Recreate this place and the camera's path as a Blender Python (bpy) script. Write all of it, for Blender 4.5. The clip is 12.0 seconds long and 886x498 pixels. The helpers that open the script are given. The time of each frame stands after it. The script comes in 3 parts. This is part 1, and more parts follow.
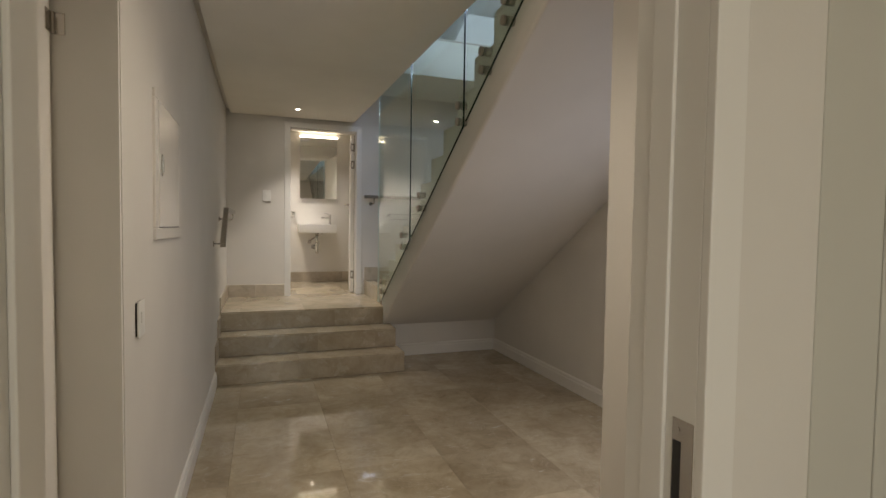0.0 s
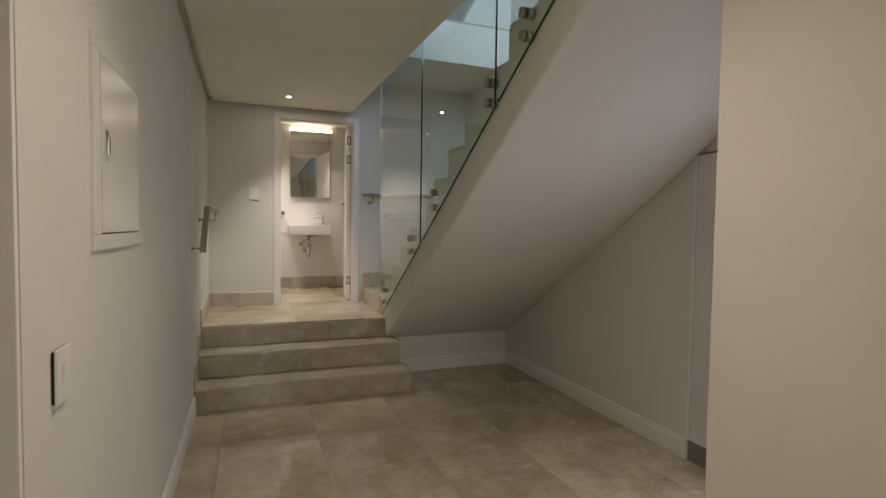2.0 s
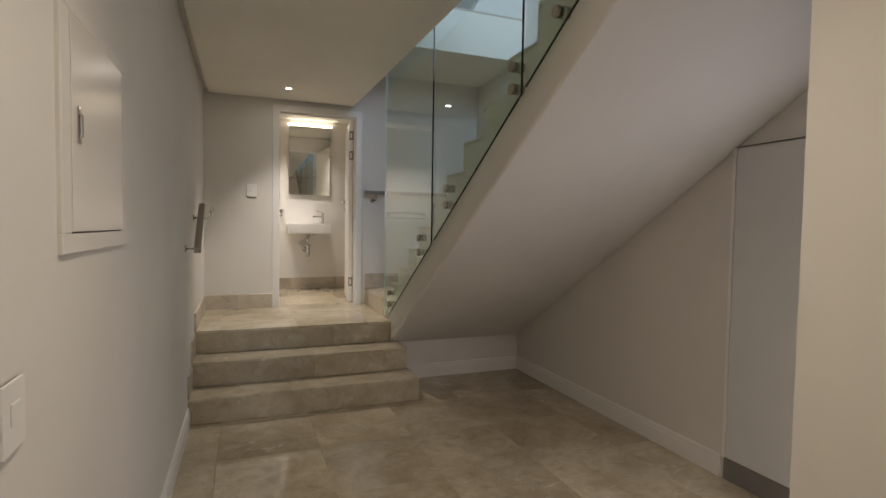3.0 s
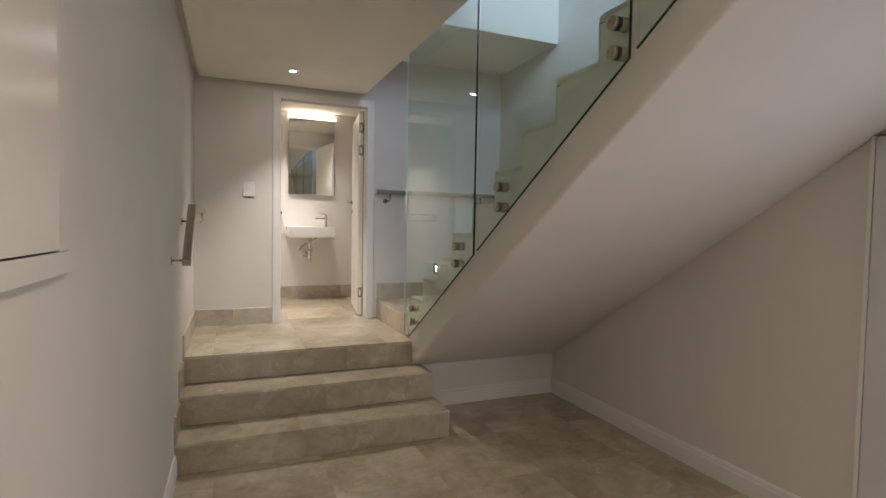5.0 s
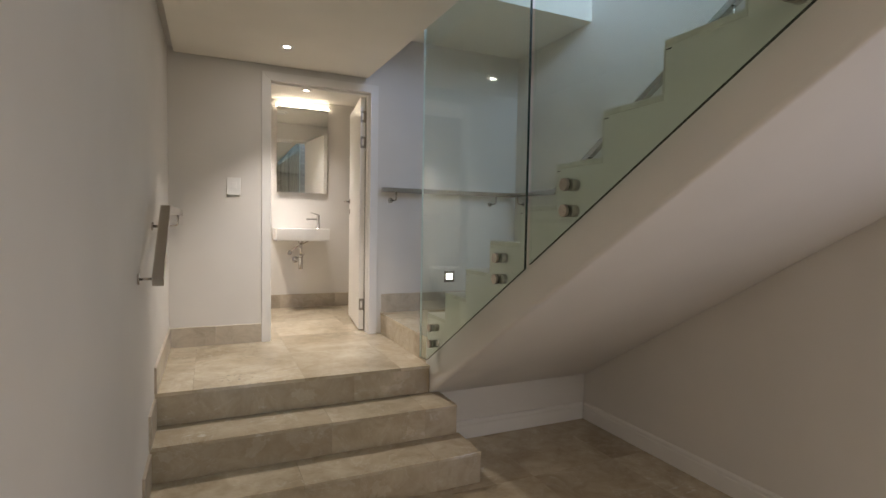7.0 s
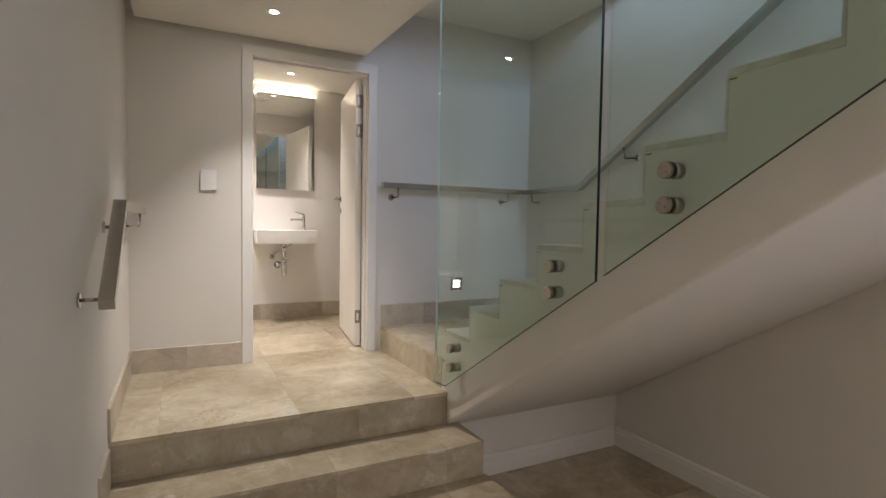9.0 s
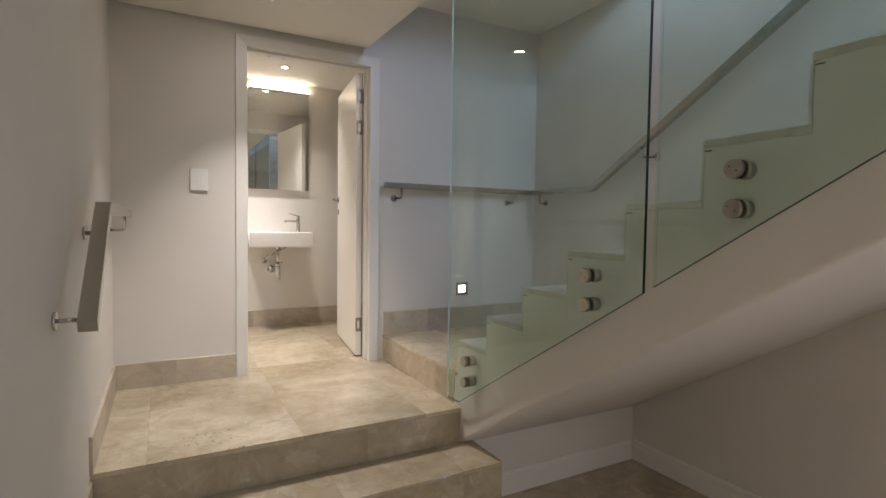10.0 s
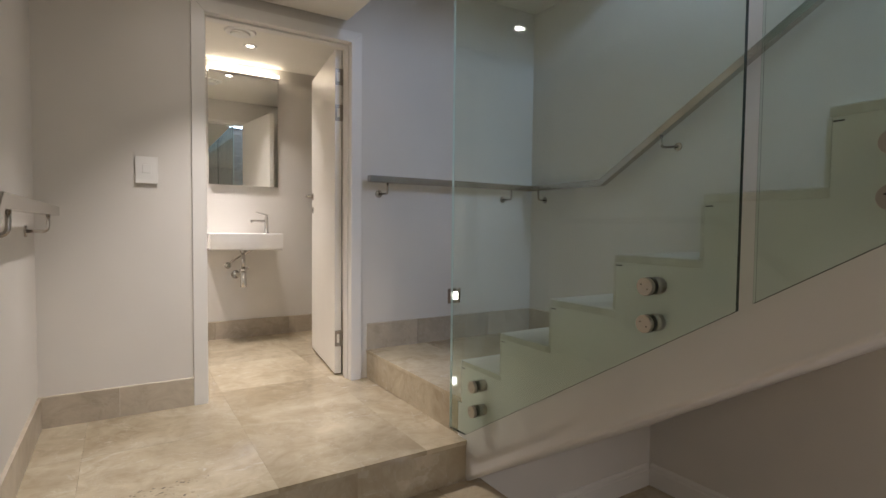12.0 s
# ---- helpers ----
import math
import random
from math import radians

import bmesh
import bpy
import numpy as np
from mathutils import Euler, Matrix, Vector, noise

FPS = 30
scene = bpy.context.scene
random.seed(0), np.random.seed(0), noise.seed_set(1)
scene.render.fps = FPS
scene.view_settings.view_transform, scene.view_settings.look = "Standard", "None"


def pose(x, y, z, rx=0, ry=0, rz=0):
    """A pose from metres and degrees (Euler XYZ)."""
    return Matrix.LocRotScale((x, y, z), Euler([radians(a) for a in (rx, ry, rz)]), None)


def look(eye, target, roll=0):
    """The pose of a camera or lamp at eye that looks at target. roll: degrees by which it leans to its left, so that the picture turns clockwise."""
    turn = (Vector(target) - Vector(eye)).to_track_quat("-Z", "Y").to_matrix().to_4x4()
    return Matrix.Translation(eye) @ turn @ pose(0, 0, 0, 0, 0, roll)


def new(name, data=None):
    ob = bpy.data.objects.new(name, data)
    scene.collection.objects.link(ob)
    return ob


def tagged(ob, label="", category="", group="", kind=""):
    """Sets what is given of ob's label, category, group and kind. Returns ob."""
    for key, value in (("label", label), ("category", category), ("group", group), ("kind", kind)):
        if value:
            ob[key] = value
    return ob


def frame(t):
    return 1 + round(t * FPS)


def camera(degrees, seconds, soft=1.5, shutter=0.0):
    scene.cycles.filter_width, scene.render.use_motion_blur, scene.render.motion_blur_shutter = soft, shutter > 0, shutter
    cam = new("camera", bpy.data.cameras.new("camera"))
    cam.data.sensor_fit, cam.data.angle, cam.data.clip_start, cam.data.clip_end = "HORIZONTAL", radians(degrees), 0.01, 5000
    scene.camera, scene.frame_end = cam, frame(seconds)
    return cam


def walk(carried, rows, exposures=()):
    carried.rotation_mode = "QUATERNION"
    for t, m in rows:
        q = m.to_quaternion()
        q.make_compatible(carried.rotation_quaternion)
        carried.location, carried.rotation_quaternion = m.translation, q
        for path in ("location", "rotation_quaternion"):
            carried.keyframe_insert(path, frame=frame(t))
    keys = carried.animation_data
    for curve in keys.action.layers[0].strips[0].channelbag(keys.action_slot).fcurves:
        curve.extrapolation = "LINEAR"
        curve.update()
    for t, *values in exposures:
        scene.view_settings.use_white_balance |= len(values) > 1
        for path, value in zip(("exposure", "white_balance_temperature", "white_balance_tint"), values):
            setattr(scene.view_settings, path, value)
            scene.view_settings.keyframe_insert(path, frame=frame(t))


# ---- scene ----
cam = camera(81.5, 12.0)
PATH = [
    (0, (0.112, -0.024, 1.415), (0.777, 1.861, 1.331), 0.8),
    (0.5, (0.101, 0.139, 1.412), (0.773, 2.021, 1.328), 0.8),
    (1, (0.111, 0.28, 1.425), (0.794, 2.159, 1.342), 0.8),
    (1.5, (0.12, 0.413, 1.419), (0.816, 2.287, 1.336), 0.8),
    (2, (0.111, 0.583, 1.429), (0.819, 2.451, 1.345), 0.8),
    (2.5, (0.099, 0.721, 1.427), (0.818, 2.585, 1.343), 0.8),
    (3, (0.093, 0.863, 1.426), (0.816, 2.726, 1.339), 0.9),
    (5, (0.038, 1.57, 1.457), (0.794, 3.42, 1.372), 1.0),
    (5.5, (0.04, 1.726, 1.454), (0.813, 3.569, 1.369), 1.1),
    (6, (0.038, 1.908, 1.491), (0.824, 3.745, 1.397), 0.9),
    (6.5, (0.022, 2.066, 1.491), (0.829, 3.894, 1.397), 0.9),
    (7, (0.001, 2.239, 1.498), (0.827, 4.058, 1.405), 1.0),
    (9, (-0.003, 2.844, 1.489), (0.911, 4.621, 1.402), 0.9),
    (9.5, (-0.007, 2.962, 1.488), (0.928, 4.728, 1.402), 0.8),
    (10, (-0.026, 3.089, 1.506), (0.931, 4.843, 1.419), 0.8),
    (10.5, (-0.026, 3.209, 1.502), (0.956, 4.95, 1.416), 0.8),
    (11, (-0.005, 3.311, 1.498), (1.006, 5.035, 1.413), 0.7),
    (11.5, (0.029, 3.415, 1.494), (1.067, 5.122, 1.41), 0.7),
    (12, (0.056, 3.539, 1.498), (1.117, 5.232, 1.414), 0.6),
]
walk(cam, [(t, look(eye, target, roll)) for t, eye, target, roll in PATH], [(0.0, 0.10, 6500, 13), (3.0, 0.24, 6400, 14), (5.0, 0.50, 6250, 16), (7.0, 0.58, 6250, 16), (10.0, 0.58, 6200, 17), (12.0, 0.47, 6200, 17)])

# ---- world, window light, lamps ----
world = bpy.data.worlds.new("sky")
world.use_nodes = True
scene.world = world
wn = world.node_tree
sky = wn.nodes.new("ShaderNodeTexSky")
sky.sky_type, sky.sun_disc = "NISHITA", False
sky.sun_elevation, sky.sun_rotation = radians(35), radians(200)
wn.links.new(sky.outputs[0], wn.nodes["Background"].inputs[0])
wn.nodes["Background"].inputs[1].default_value = 0.1

WARM = (1.0, 0.87, 0.68)
NEUTRAL = (1.0, 0.92, 0.81)
COOL = (0.60, 0.75, 1.0)


def area_lamp(name, m, sx, sy, watts, colour, spread=180):
    data = bpy.data.lights.new(name, "AREA")
    data.shape, data.size, data.size_y, data.energy, data.color = "RECTANGLE", sx, sy, watts, colour
    data.spread = radians(spread)
    ob = new(name, data)
    ob.matrix_world = m
    return ob


def disk_lamp(name, x, y, z, watts, colour, size=0.07, spread=165):
    data = bpy.data.lights.new(name, "AREA")
    data.shape, data.size, data.energy, data.color, data.spread = "DISK", size, watts, colour, radians(spread)
    ob = new(name, data)
    ob.location = (x, y, z)
    return ob


CEILING = 2.705


def spot_lamp(name, x, y, z, watts, colour, cone, radius=0.022):
    data = bpy.data.lights.new(name, "SPOT")
    data.energy, data.color, data.spot_size, data.spot_blend, data.shadow_soft_size = watts, colour, radians(cone), 1.0, radius
    ob = new(name, data)
    ob.location = (x, y, z)
    return ob


# daylight through the upper floor's window and through the window of the room behind
area_lamp("upper_window_light", look((2.32, 0.36, 4.55), (2.25, 5.45, 3.6)), 0.5, 1.8, 45, COOL)
# fill from an added upper window, aimed at the parapet and upper wall
area_lamp("upper_side_fill_light", look((-1.35, 0.36, 4.75), (2.3, 5.45, 3.6)), 1.2, 1.4, 115, COOL)
area_lamp("room_window_light", look((0.0, -3.05, 1.6), (0.6, 0, 1.1)), 2.2, 1.6, 30, (1.0, 0.93, 0.78))
# cool fill from an assumed, unseen opening behind the pier
area_lamp("recess_fill_light", look((2.74, 2.085, 0.85), (0.9, 3.1, 0.7)), 0.46, 1.4, 7.5, (0.95, 0.93, 1.0))
# recessed downlights
spot_lamp("hall_downlight_lamp", 0.49, 5.95, CEILING - 0.012, 92, NEUTRAL, 84, 0.03)
disk_lamp("hall_downlight_spill", 0.49, 5.97, CEILING - 0.006, 0.8, NEUTRAL, 0.04, 180)
# next two are an unseen fill, added to brighten the hall by the doorway
spot_lamp("hall_fill_lamp", 0.58, 1.8, CEILING - 0.012, 54, WARM, 130, 0.03)
disk_lamp("hall_fill_spill", 0.58, 1.8, CEILING - 0.006, 2.5, WARM, 0.04, 180)
spot_lamp("bath_downlight_lamp", 0.89, 7.60, 2.818, 42, NEUTRAL, 104, 0.03)
spot_lamp("bath_downlight_lamp_far", 0.254, 7.53, 2.818, 98, NEUTRAL, 100, 0.03)

# ---- materials ----


def mat(name, rough=0.6, metal=0.0, spec=0.5):
    m = bpy.data.materials.new(name)
    m.use_nodes = True
    nt = m.node_tree
    b = nt.nodes["Principled BSDF"]
    b.inputs["Roughness"].default_value = rough
    b.inputs["Metallic"].default_value = metal
    b.inputs["Specular IOR Level"].default_value = spec
    return m, nt, b


def add(nt, kind, **kw):
    n = nt.nodes.new(kind)
    for k, v in kw.items():
        n.inputs[k].default_value = v
    return n


def coords(nt, per_object=False):
    """Object coordinates, pushed apart per piece when asked."""
    tc = nt.nodes.new("ShaderNodeTexCoord")
    if not per_object:
        return tc.outputs["Object"]
    info = nt.nodes.new("ShaderNodeObjectInfo")
    mul = nt.nodes.new("ShaderNodeVectorMath")
    mul.operation = "SCALE"
    mul.inputs[0].default_value = (37.0, 53.0, 19.0)
    nt.links.new(info.outputs["Random"], mul.inputs["Scale"])
    vadd = nt.nodes.new("ShaderNodeVectorMath")
    nt.links.new(tc.outputs["Object"], vadd.inputs[0])
    nt.links.new(mul.outputs[0], vadd.inputs[1])
    return vadd.outputs[0]


def ramp(nt, fac, stops):
    r = nt.nodes.new("ShaderNodeValToRGB")
    el = r.color_ramp.elements
    while len(el) < len(stops):
        el.new(0.5)
    for e, (p, c) in zip(el, stops):
        e.position, e.color = p, (*c, 1)
    nt.links.new(fac, r.inputs[0])
    return r.outputs[0]


def noise_tex(nt, vec, scale, detail=4.0, rough=0.55, distort=0.0):
    n = add(nt, "ShaderNodeTexNoise", Scale=scale, Detail=detail, Roughness=rough, Distortion=distort)
    nt.links.new(vec, n.inputs["Vector"])
    return n.outputs[0]


def bump(nt, b, height, strength, distance=0.002):
    n = add(nt, "ShaderNodeBump", Strength=strength, Distance=distance)
    nt.links.new(height, n.inputs["Height"])
    nt.links.new(n.outputs[0], b.inputs["Normal"])


def mix(nt, fac, a, c, mode="MIX"):
    n = nt.nodes.new("ShaderNodeMix")
    n.data_type, n.blend_type = "RGBA", mode
    for sock, v in ((n.inputs[0], fac), (n.inputs[6], a), (n.inputs[7], c)):
        if isinstance(v, bpy.types.NodeSocket):
            nt.links.new(v, sock)
        else:
            sock.default_value = v if isinstance(v, float) else (*v, 1)
    return n.outputs[2]


def paint(name, colour, rough=0.55, grain=0.25, spec=0.4):
    m, nt, b = mat(name, rough, 0, spec)
    v = coords(nt)
    big = noise_tex(nt, v, 1.3, 3)
    c = ramp(nt, big, ((0.3, tuple(x * 0.95 for x in colour)), (0.7, tuple(min(1, x * 1.03) for x in colour))))
    nt.links.new(c, b.inputs["Base Color"])
    if not grain:
        return m
    fine = noise_tex(nt, v, 160, 4, 0.6)
    bump(nt, b, fine, grain, 0.0012)
    rr = nt.nodes.new("ShaderNodeMapRange")
    rr.inputs["To Min"].default_value, rr.inputs["To Max"].default_value = rough - 0.06, rough + 0.08
    nt.links.new(noise_tex(nt, v, 4.0, 4), rr.inputs["Value"])
    nt.links.new(rr.outputs[0], b.inputs["Roughness"])
    return m


def stone(name, dark, light, rough, vein=(0.76, 0.72, 0.64)):
    """Polished beige limestone: soft clouds, brown drifts, broken pale shell flakes and hairline veins."""
    m, nt, b = mat(name, rough, 0, 0.65)
    v = coords(nt, True)
    mid = tuple((a + c) / 2 for a, c in zip(dark, light))
    base = ramp(nt, noise_tex(nt, v, 1.7, 5, 0.55, 0.7), ((0.30, dark), (0.48, mid), (0.70, light)))
    info = nt.nodes.new("ShaderNodeObjectInfo")
    tone = ramp(nt, info.outputs["Random"], ((0.0, (0.83, 0.815, 0.80)), (0.5, (0.97, 0.965, 0.955)), (1.0, (1.05, 1.045, 1.03))))
    base = mix(nt, 1.0, base, tone, "MULTIPLY")
    mott = ramp(nt, noise_tex(nt, v, 8, 9, 0.68, 1.3), ((0.34, (0.80, 0.77, 0.71)), (0.50, (0.98, 0.965, 0.94)), (0.66, (1.12, 1.11, 1.08))))
    base = mix(nt, 0.75, base, mott, "MULTIPLY")
    # flakes lie in drifts, stretched along a slanting bed
    mp = nt.nodes.new("ShaderNodeMapping")
    mp.inputs["Rotation"].default_value = (0.3, 0.2, 0.6)
    mp.inputs["Scale"].default_value = (1.0, 2.6, 1.8)
    nt.links.new(v, mp.inputs[0])
    drift = ramp(nt, noise_tex(nt, v, 1.6, 3, 0.5, 0.5), ((0.47, (0, 0, 0)), (0.62, (1, 1, 1))))
    flake = ramp(nt, noise_tex(nt, mp.outputs[0], 6.5, 5, 0.6, 1.0), ((0.615, (0, 0, 0)), (0.70, (0.55, 0.55, 0.55))))
    base = mix(nt, mix(nt, 1.0, drift, flake, "MULTIPLY"), base, vein)
    brown = ramp(nt, noise_tex(nt, mp.outputs[0], 3.0, 6, 0.6, 1.5), ((0.60, (1, 1, 1)), (0.72, (0.78, 0.73, 0.66))))
    base = mix(nt, 0.6, base, brown, "MULTIPLY")
    line = ramp(nt, noise_tex(nt, v, 2.6, 7, 0.6, 1.0), ((0.494, (0, 0, 0)), (0.5, (0.22, 0.22, 0.22)), (0.506, (0, 0, 0))))
    base = mix(nt, line, base, vein)
    nt.links.new(base, b.inputs["Base Color"])
    rr = nt.nodes.new("ShaderNodeMapRange")
    rr.inputs["To Min"].default_value, rr.inputs["To Max"].default_value = rough * 0.7, rough * 1.6
    nt.links.new(noise_tex(nt, v, 5.0, 5), rr.inputs["Value"])
    nt.links.new(rr.outputs[0], b.inputs["Roughness"])
    bump(nt, b, noise_tex(nt, v, 12, 3), 0.04, 0.001)
    return m


def metal(name, colour, rough, brushed=True):
    m, nt, b = mat(name, rough, 1.0)
    b.inputs["Base Color"].default_value = (*colour, 1)
    if brushed:
        v = coords(nt)
        mp = nt.nodes.new("ShaderNodeMapping")
        mp.inputs["Scale"].default_value = (420, 3, 420)
        nt.links.new(v, mp.inputs[0])
        n = noise_tex(nt, mp.outputs[0], 3.0, 4)
        rr = nt.nodes.new("ShaderNodeMapRange")
        rr.inputs["To Min"].default_value, rr.inputs["To Max"].default_value = rough - 0.012, rough + 0.018
        nt.links.new(n, rr.inputs["Value"])
        nt.links.new(rr.outputs[0], b.inputs["Roughness"])
    return m


def plain(name, colour, rough, spec=0.5):
    m, nt, b = mat(name, rough, 0, spec)
    v = coords(nt)
    c = ramp(nt, noise_tex(nt, v, 9, 4), ((0.3, tuple(x * 0.93 for x in colour)), (0.7, colour)))
    nt.links.new(c, b.inputs["Base Color"])
    bump(nt, b, noise_tex(nt, v, 90, 3), 0.05, 0.0006)
    return m


def glow(name, colour, strength):
    m, nt, b = mat(name, 0.4)
    b.inputs["Base Color"].default_value = (0.8, 0.8, 0.8, 1)
    b.inputs["Emission Color"].default_value = (*colour, 1)
    b.inputs["Emission Strength"].default_value = strength
    return m


WALL = paint("wall_paint", (0.72, 0.69, 0.64), 0.55)
CEIL = paint("ceiling_paint", (0.86, 0.83, 0.75), 0.7)
TRIM = paint("trim_paint", (0.80, 0.78, 0.74), 0.35, 0.08)
DOOR = paint("door_lacquer", (0.82, 0.79, 0.73), 0.30, 0.05)
PANEL = paint("panel_enamel", (0.72, 0.69, 0.64), 0.25, 0.0, 0.5)
OLIVE = paint("tall_cupboard_lacquer", (0.57, 0.56, 0.50), 0.35, 0.04)
CUPB = paint("cupboard_lacquer", (0.66, 0.66, 0.66), 0.35, 0.04)
STONE = stone("beige_limestone", (0.365, 0.302, 0.206), (0.60, 0.528, 0.40), 0.04)
HONED = stone("honed_limestone", (0.33, 0.272, 0.186), (0.51, 0.445, 0.335), 0.22, (0.66, 0.61, 0.52))
SKIRT = stone("skirting_limestone", (0.44, 0.385, 0.305), (0.60, 0.535, 0.435), 0.30, (0.62, 0.57, 0.48))
PALE = stone("pale_limestone", (0.60, 0.58, 0.53), (0.68, 0.66, 0.61), 0.35, (0.72, 0.70, 0.66))
STEEL = metal("brushed_steel", (0.54, 0.51, 0.47), 0.2)
CAP = metal("satin_steel_cap", (0.44, 0.40, 0.34), 0.36, False)
HINGE = metal("hinge_steel", (0.32, 0.29, 0.25), 0.38)
CHROME = metal("chrome", (0.60, 0.59, 0.57), 0.07, False)
BLACK = plain("rubber_and_gap_black", (0.02, 0.02, 0.02), 0.6)
PORE = plain("stone_pore", (0.10, 0.085, 0.065), 0.8)
GROUT = plain("grout", (0.34, 0.29, 0.215), 0.8)
KICK = plain("kickboard_and_gap_grey", (0.22, 0.21, 0.20), 0.45)
PLASTIC = plain("white_plastic", (0.82, 0.81, 0.78), 0.3)
CERAMIC = plain("white_ceramic", (0.86, 0.85, 0.83), 0.08)
MIRROR = metal("mirror_silver", (0.90, 0.92, 0.91), 0.01, False)
SLATE = plain("upper_wall_paint", (0.62, 0.64, 0.66), 0.6)
EARTH = plain("outside_ground", (0.12, 0.14, 0.08), 0.9)
LED = glow("led_lens", (1.0, 0.88, 0.68), 14)
STRIP = glow("strip_diffuser", (1.0, 0.86, 0.62), 6)
STEPLED = glow("step_light_lens", (1.0, 0.93, 0.80), 7)



def tinted_glass(name, tint):
    """Clear sheet: each face passes tinted light straight through and mirrors a little, more at a slant."""
    m = bpy.data.materials.new(name)
    m.use_nodes = True
    nt = m.node_tree
    nt.nodes.remove(nt.nodes["Principled BSDF"])
    clear = add(nt, "ShaderNodeBsdfTransparent", Color=(*tint, 1))
    gloss = add(nt, "ShaderNodeBsdfGlossy", Roughness=0.0)
    slant = add(nt, "ShaderNodeLayerWeight", Blend=0.5)
    curve = [nt.nodes.new("ShaderNodeMath") for _ in range(2)]
    curve[0].operation, curve[1].operation = "POWER", "MULTIPLY_ADD"
    curve[0].inputs[1].default_value = 5.0
    curve[1].inputs[1].default_value, curve[1].inputs[2].default_value = 0.955, 0.045
    nt.links.new(slant.outputs["Facing"], curve[0].inputs[0])
    nt.links.new(curve[0].outputs[0], curve[1].inputs[0])
    both = nt.nodes.new("ShaderNodeMixShader")
    nt.links.new(curve[1].outputs[0], both.inputs[0])
    nt.links.new(clear.outputs[0], both.inputs[1])
    nt.links.new(gloss.outputs[0], both.inputs[2])
    nt.links.new(both.outputs[0], nt.nodes["Material Output"].inputs["Surface"])
    return m


GLASS = tinted_glass("green_tint_glass", (0.915, 0.975, 0.945))
# pale edge colour stands in for the glint of the landing downlight
GLINT = plain("glass_edge_glint", (0.80, 0.90, 0.85), 0.12)
GEDGE = plain("glass_polished_edge", (0.012, 0.03, 0.022), 0.12)

# ---- mesh helpers ----


def bm_box(x0, x1, y0, y1, z0, z1, bevel=0.0, seg=2, bm=None):
    bm = bm or bmesh.new()
    vs = [bm.verts.new((x, y, z)) for z in (z0, z1) for y in (y0, y1) for x in (x0, x1)]
    made = [bm.faces.new([vs[i] for i in f]) for f in ((0, 2, 3, 1), (4, 5, 7, 6), (0, 1, 5, 4), (2, 6, 7, 3), (0, 4, 6, 2), (1, 3, 7, 5))]
    if bevel:
        edges = list({e for f in made for e in f.edges})
        bmesh.ops.bevel(bm, geom=edges, offset=bevel, segments=seg, profile=0.5, affect="EDGES")
    return bm


def bm_prism(poly, axis, a, b, bevel=0.0, bm=None):
    """A 2D outline pushed along an axis from a to b. x: outline in (y, z); y: in (x, z); z: in (x, y)."""
    bm = bm or bmesh.new()
    put = {"x": lambda p, h: (h, p[0], p[1]), "y": lambda p, h: (p[0], h, p[1]), "z": lambda p, h: (p[0], p[1], h)}[axis]
    lo = [bm.verts.new(put(p, a)) for p in poly]
    hi = [bm.verts.new(put(p, b)) for p in poly]
    made = [bm.faces.new(lo), bm.faces.new(hi)]
    n = len(poly)
    made += [bm.faces.new((lo[i], lo[(i + 1) % n], hi[(i + 1) % n], hi[i])) for i in range(n)]
    bmesh.ops.recalc_face_normals(bm, faces=made)
    if bevel:
        bmesh.ops.bevel(bm, geom=list({e for f in made for e in f.edges}), offset=bevel, segments=2, profile=0.5, affect="EDGES")
    return bm


def bm_cyl(p, q, r0, r1=None, seg=24, bevel=0.0, bm=None):
    bm = bm or bmesh.new()
    p, q = Vector(p), Vector(q)
    turn = (q - p).to_track_quat("Z", "Y").to_matrix().to_4x4()
    out = bmesh.ops.create_cone(bm, cap_ends=True, segments=seg, radius1=r0, radius2=r0 if r1 is None else r1, depth=(q - p).length,
                                matrix=Matrix.Translation((p + q) / 2) @ turn)
    if bevel:
        rim = [e for v in out["verts"] for e in v.link_edges if any(len(f.verts) > 4 for f in e.link_faces)]
        bmesh.ops.bevel(bm, geom=list(set(rim)), offset=bevel, segments=2, profile=0.5, affect="EDGES")
    return bm


def bm_tube(points, r, seg=12, bm=None):
    """A round bar along a line of points."""
    bm = bm or bmesh.new()
    pts = [Vector(p) for p in points]
    rings, up = [], None
    for i, p in enumerate(pts):
        d = (pts[min(i + 1, len(pts) - 1)] - pts[max(i - 1, 0)]).normalized()
        if up is None:
            up = d.orthogonal().normalized()
        up = (up - d * up.dot(d)).normalized()
        side = d.cross(up)
        rings.append([bm.verts.new(p + r * (math.cos(a) * up + math.sin(a) * side)) for a in (2 * math.pi * k / seg for k in range(seg))])
    for a, b in zip(rings, rings[1:]):
        for k in range(seg):
            bm.faces.new((a[k], a[(k + 1) % seg], b[(k + 1) % seg], b[k]))
    bm.faces.new(rings[0][::-1])
    bm.faces.new(rings[-1])
    return bm


def thick_line(pts, h):
    """The outline of a bent bar of height h about a 2D line of points, mitred at the bends."""
    up, down = [], []
    for i, p in enumerate(pts):
        ds = [(Vector(b) - Vector(a)).normalized() for a, b in zip(pts, pts[1:])]
        d0, d1 = ds[max(i - 1, 0)], ds[min(i, len(ds) - 1)]
        n0, n1 = Vector((-d0.y, d0.x)), Vector((-d1.y, d1.x))
        n = (n0 + n1).normalized()
        n = n * (h / 2 / n.dot(n0))
        up.append((p[0] + n.x, p[1] + n.y))
        down.append((p[0] - n.x, p[1] - n.y))
    return up + down[::-1]


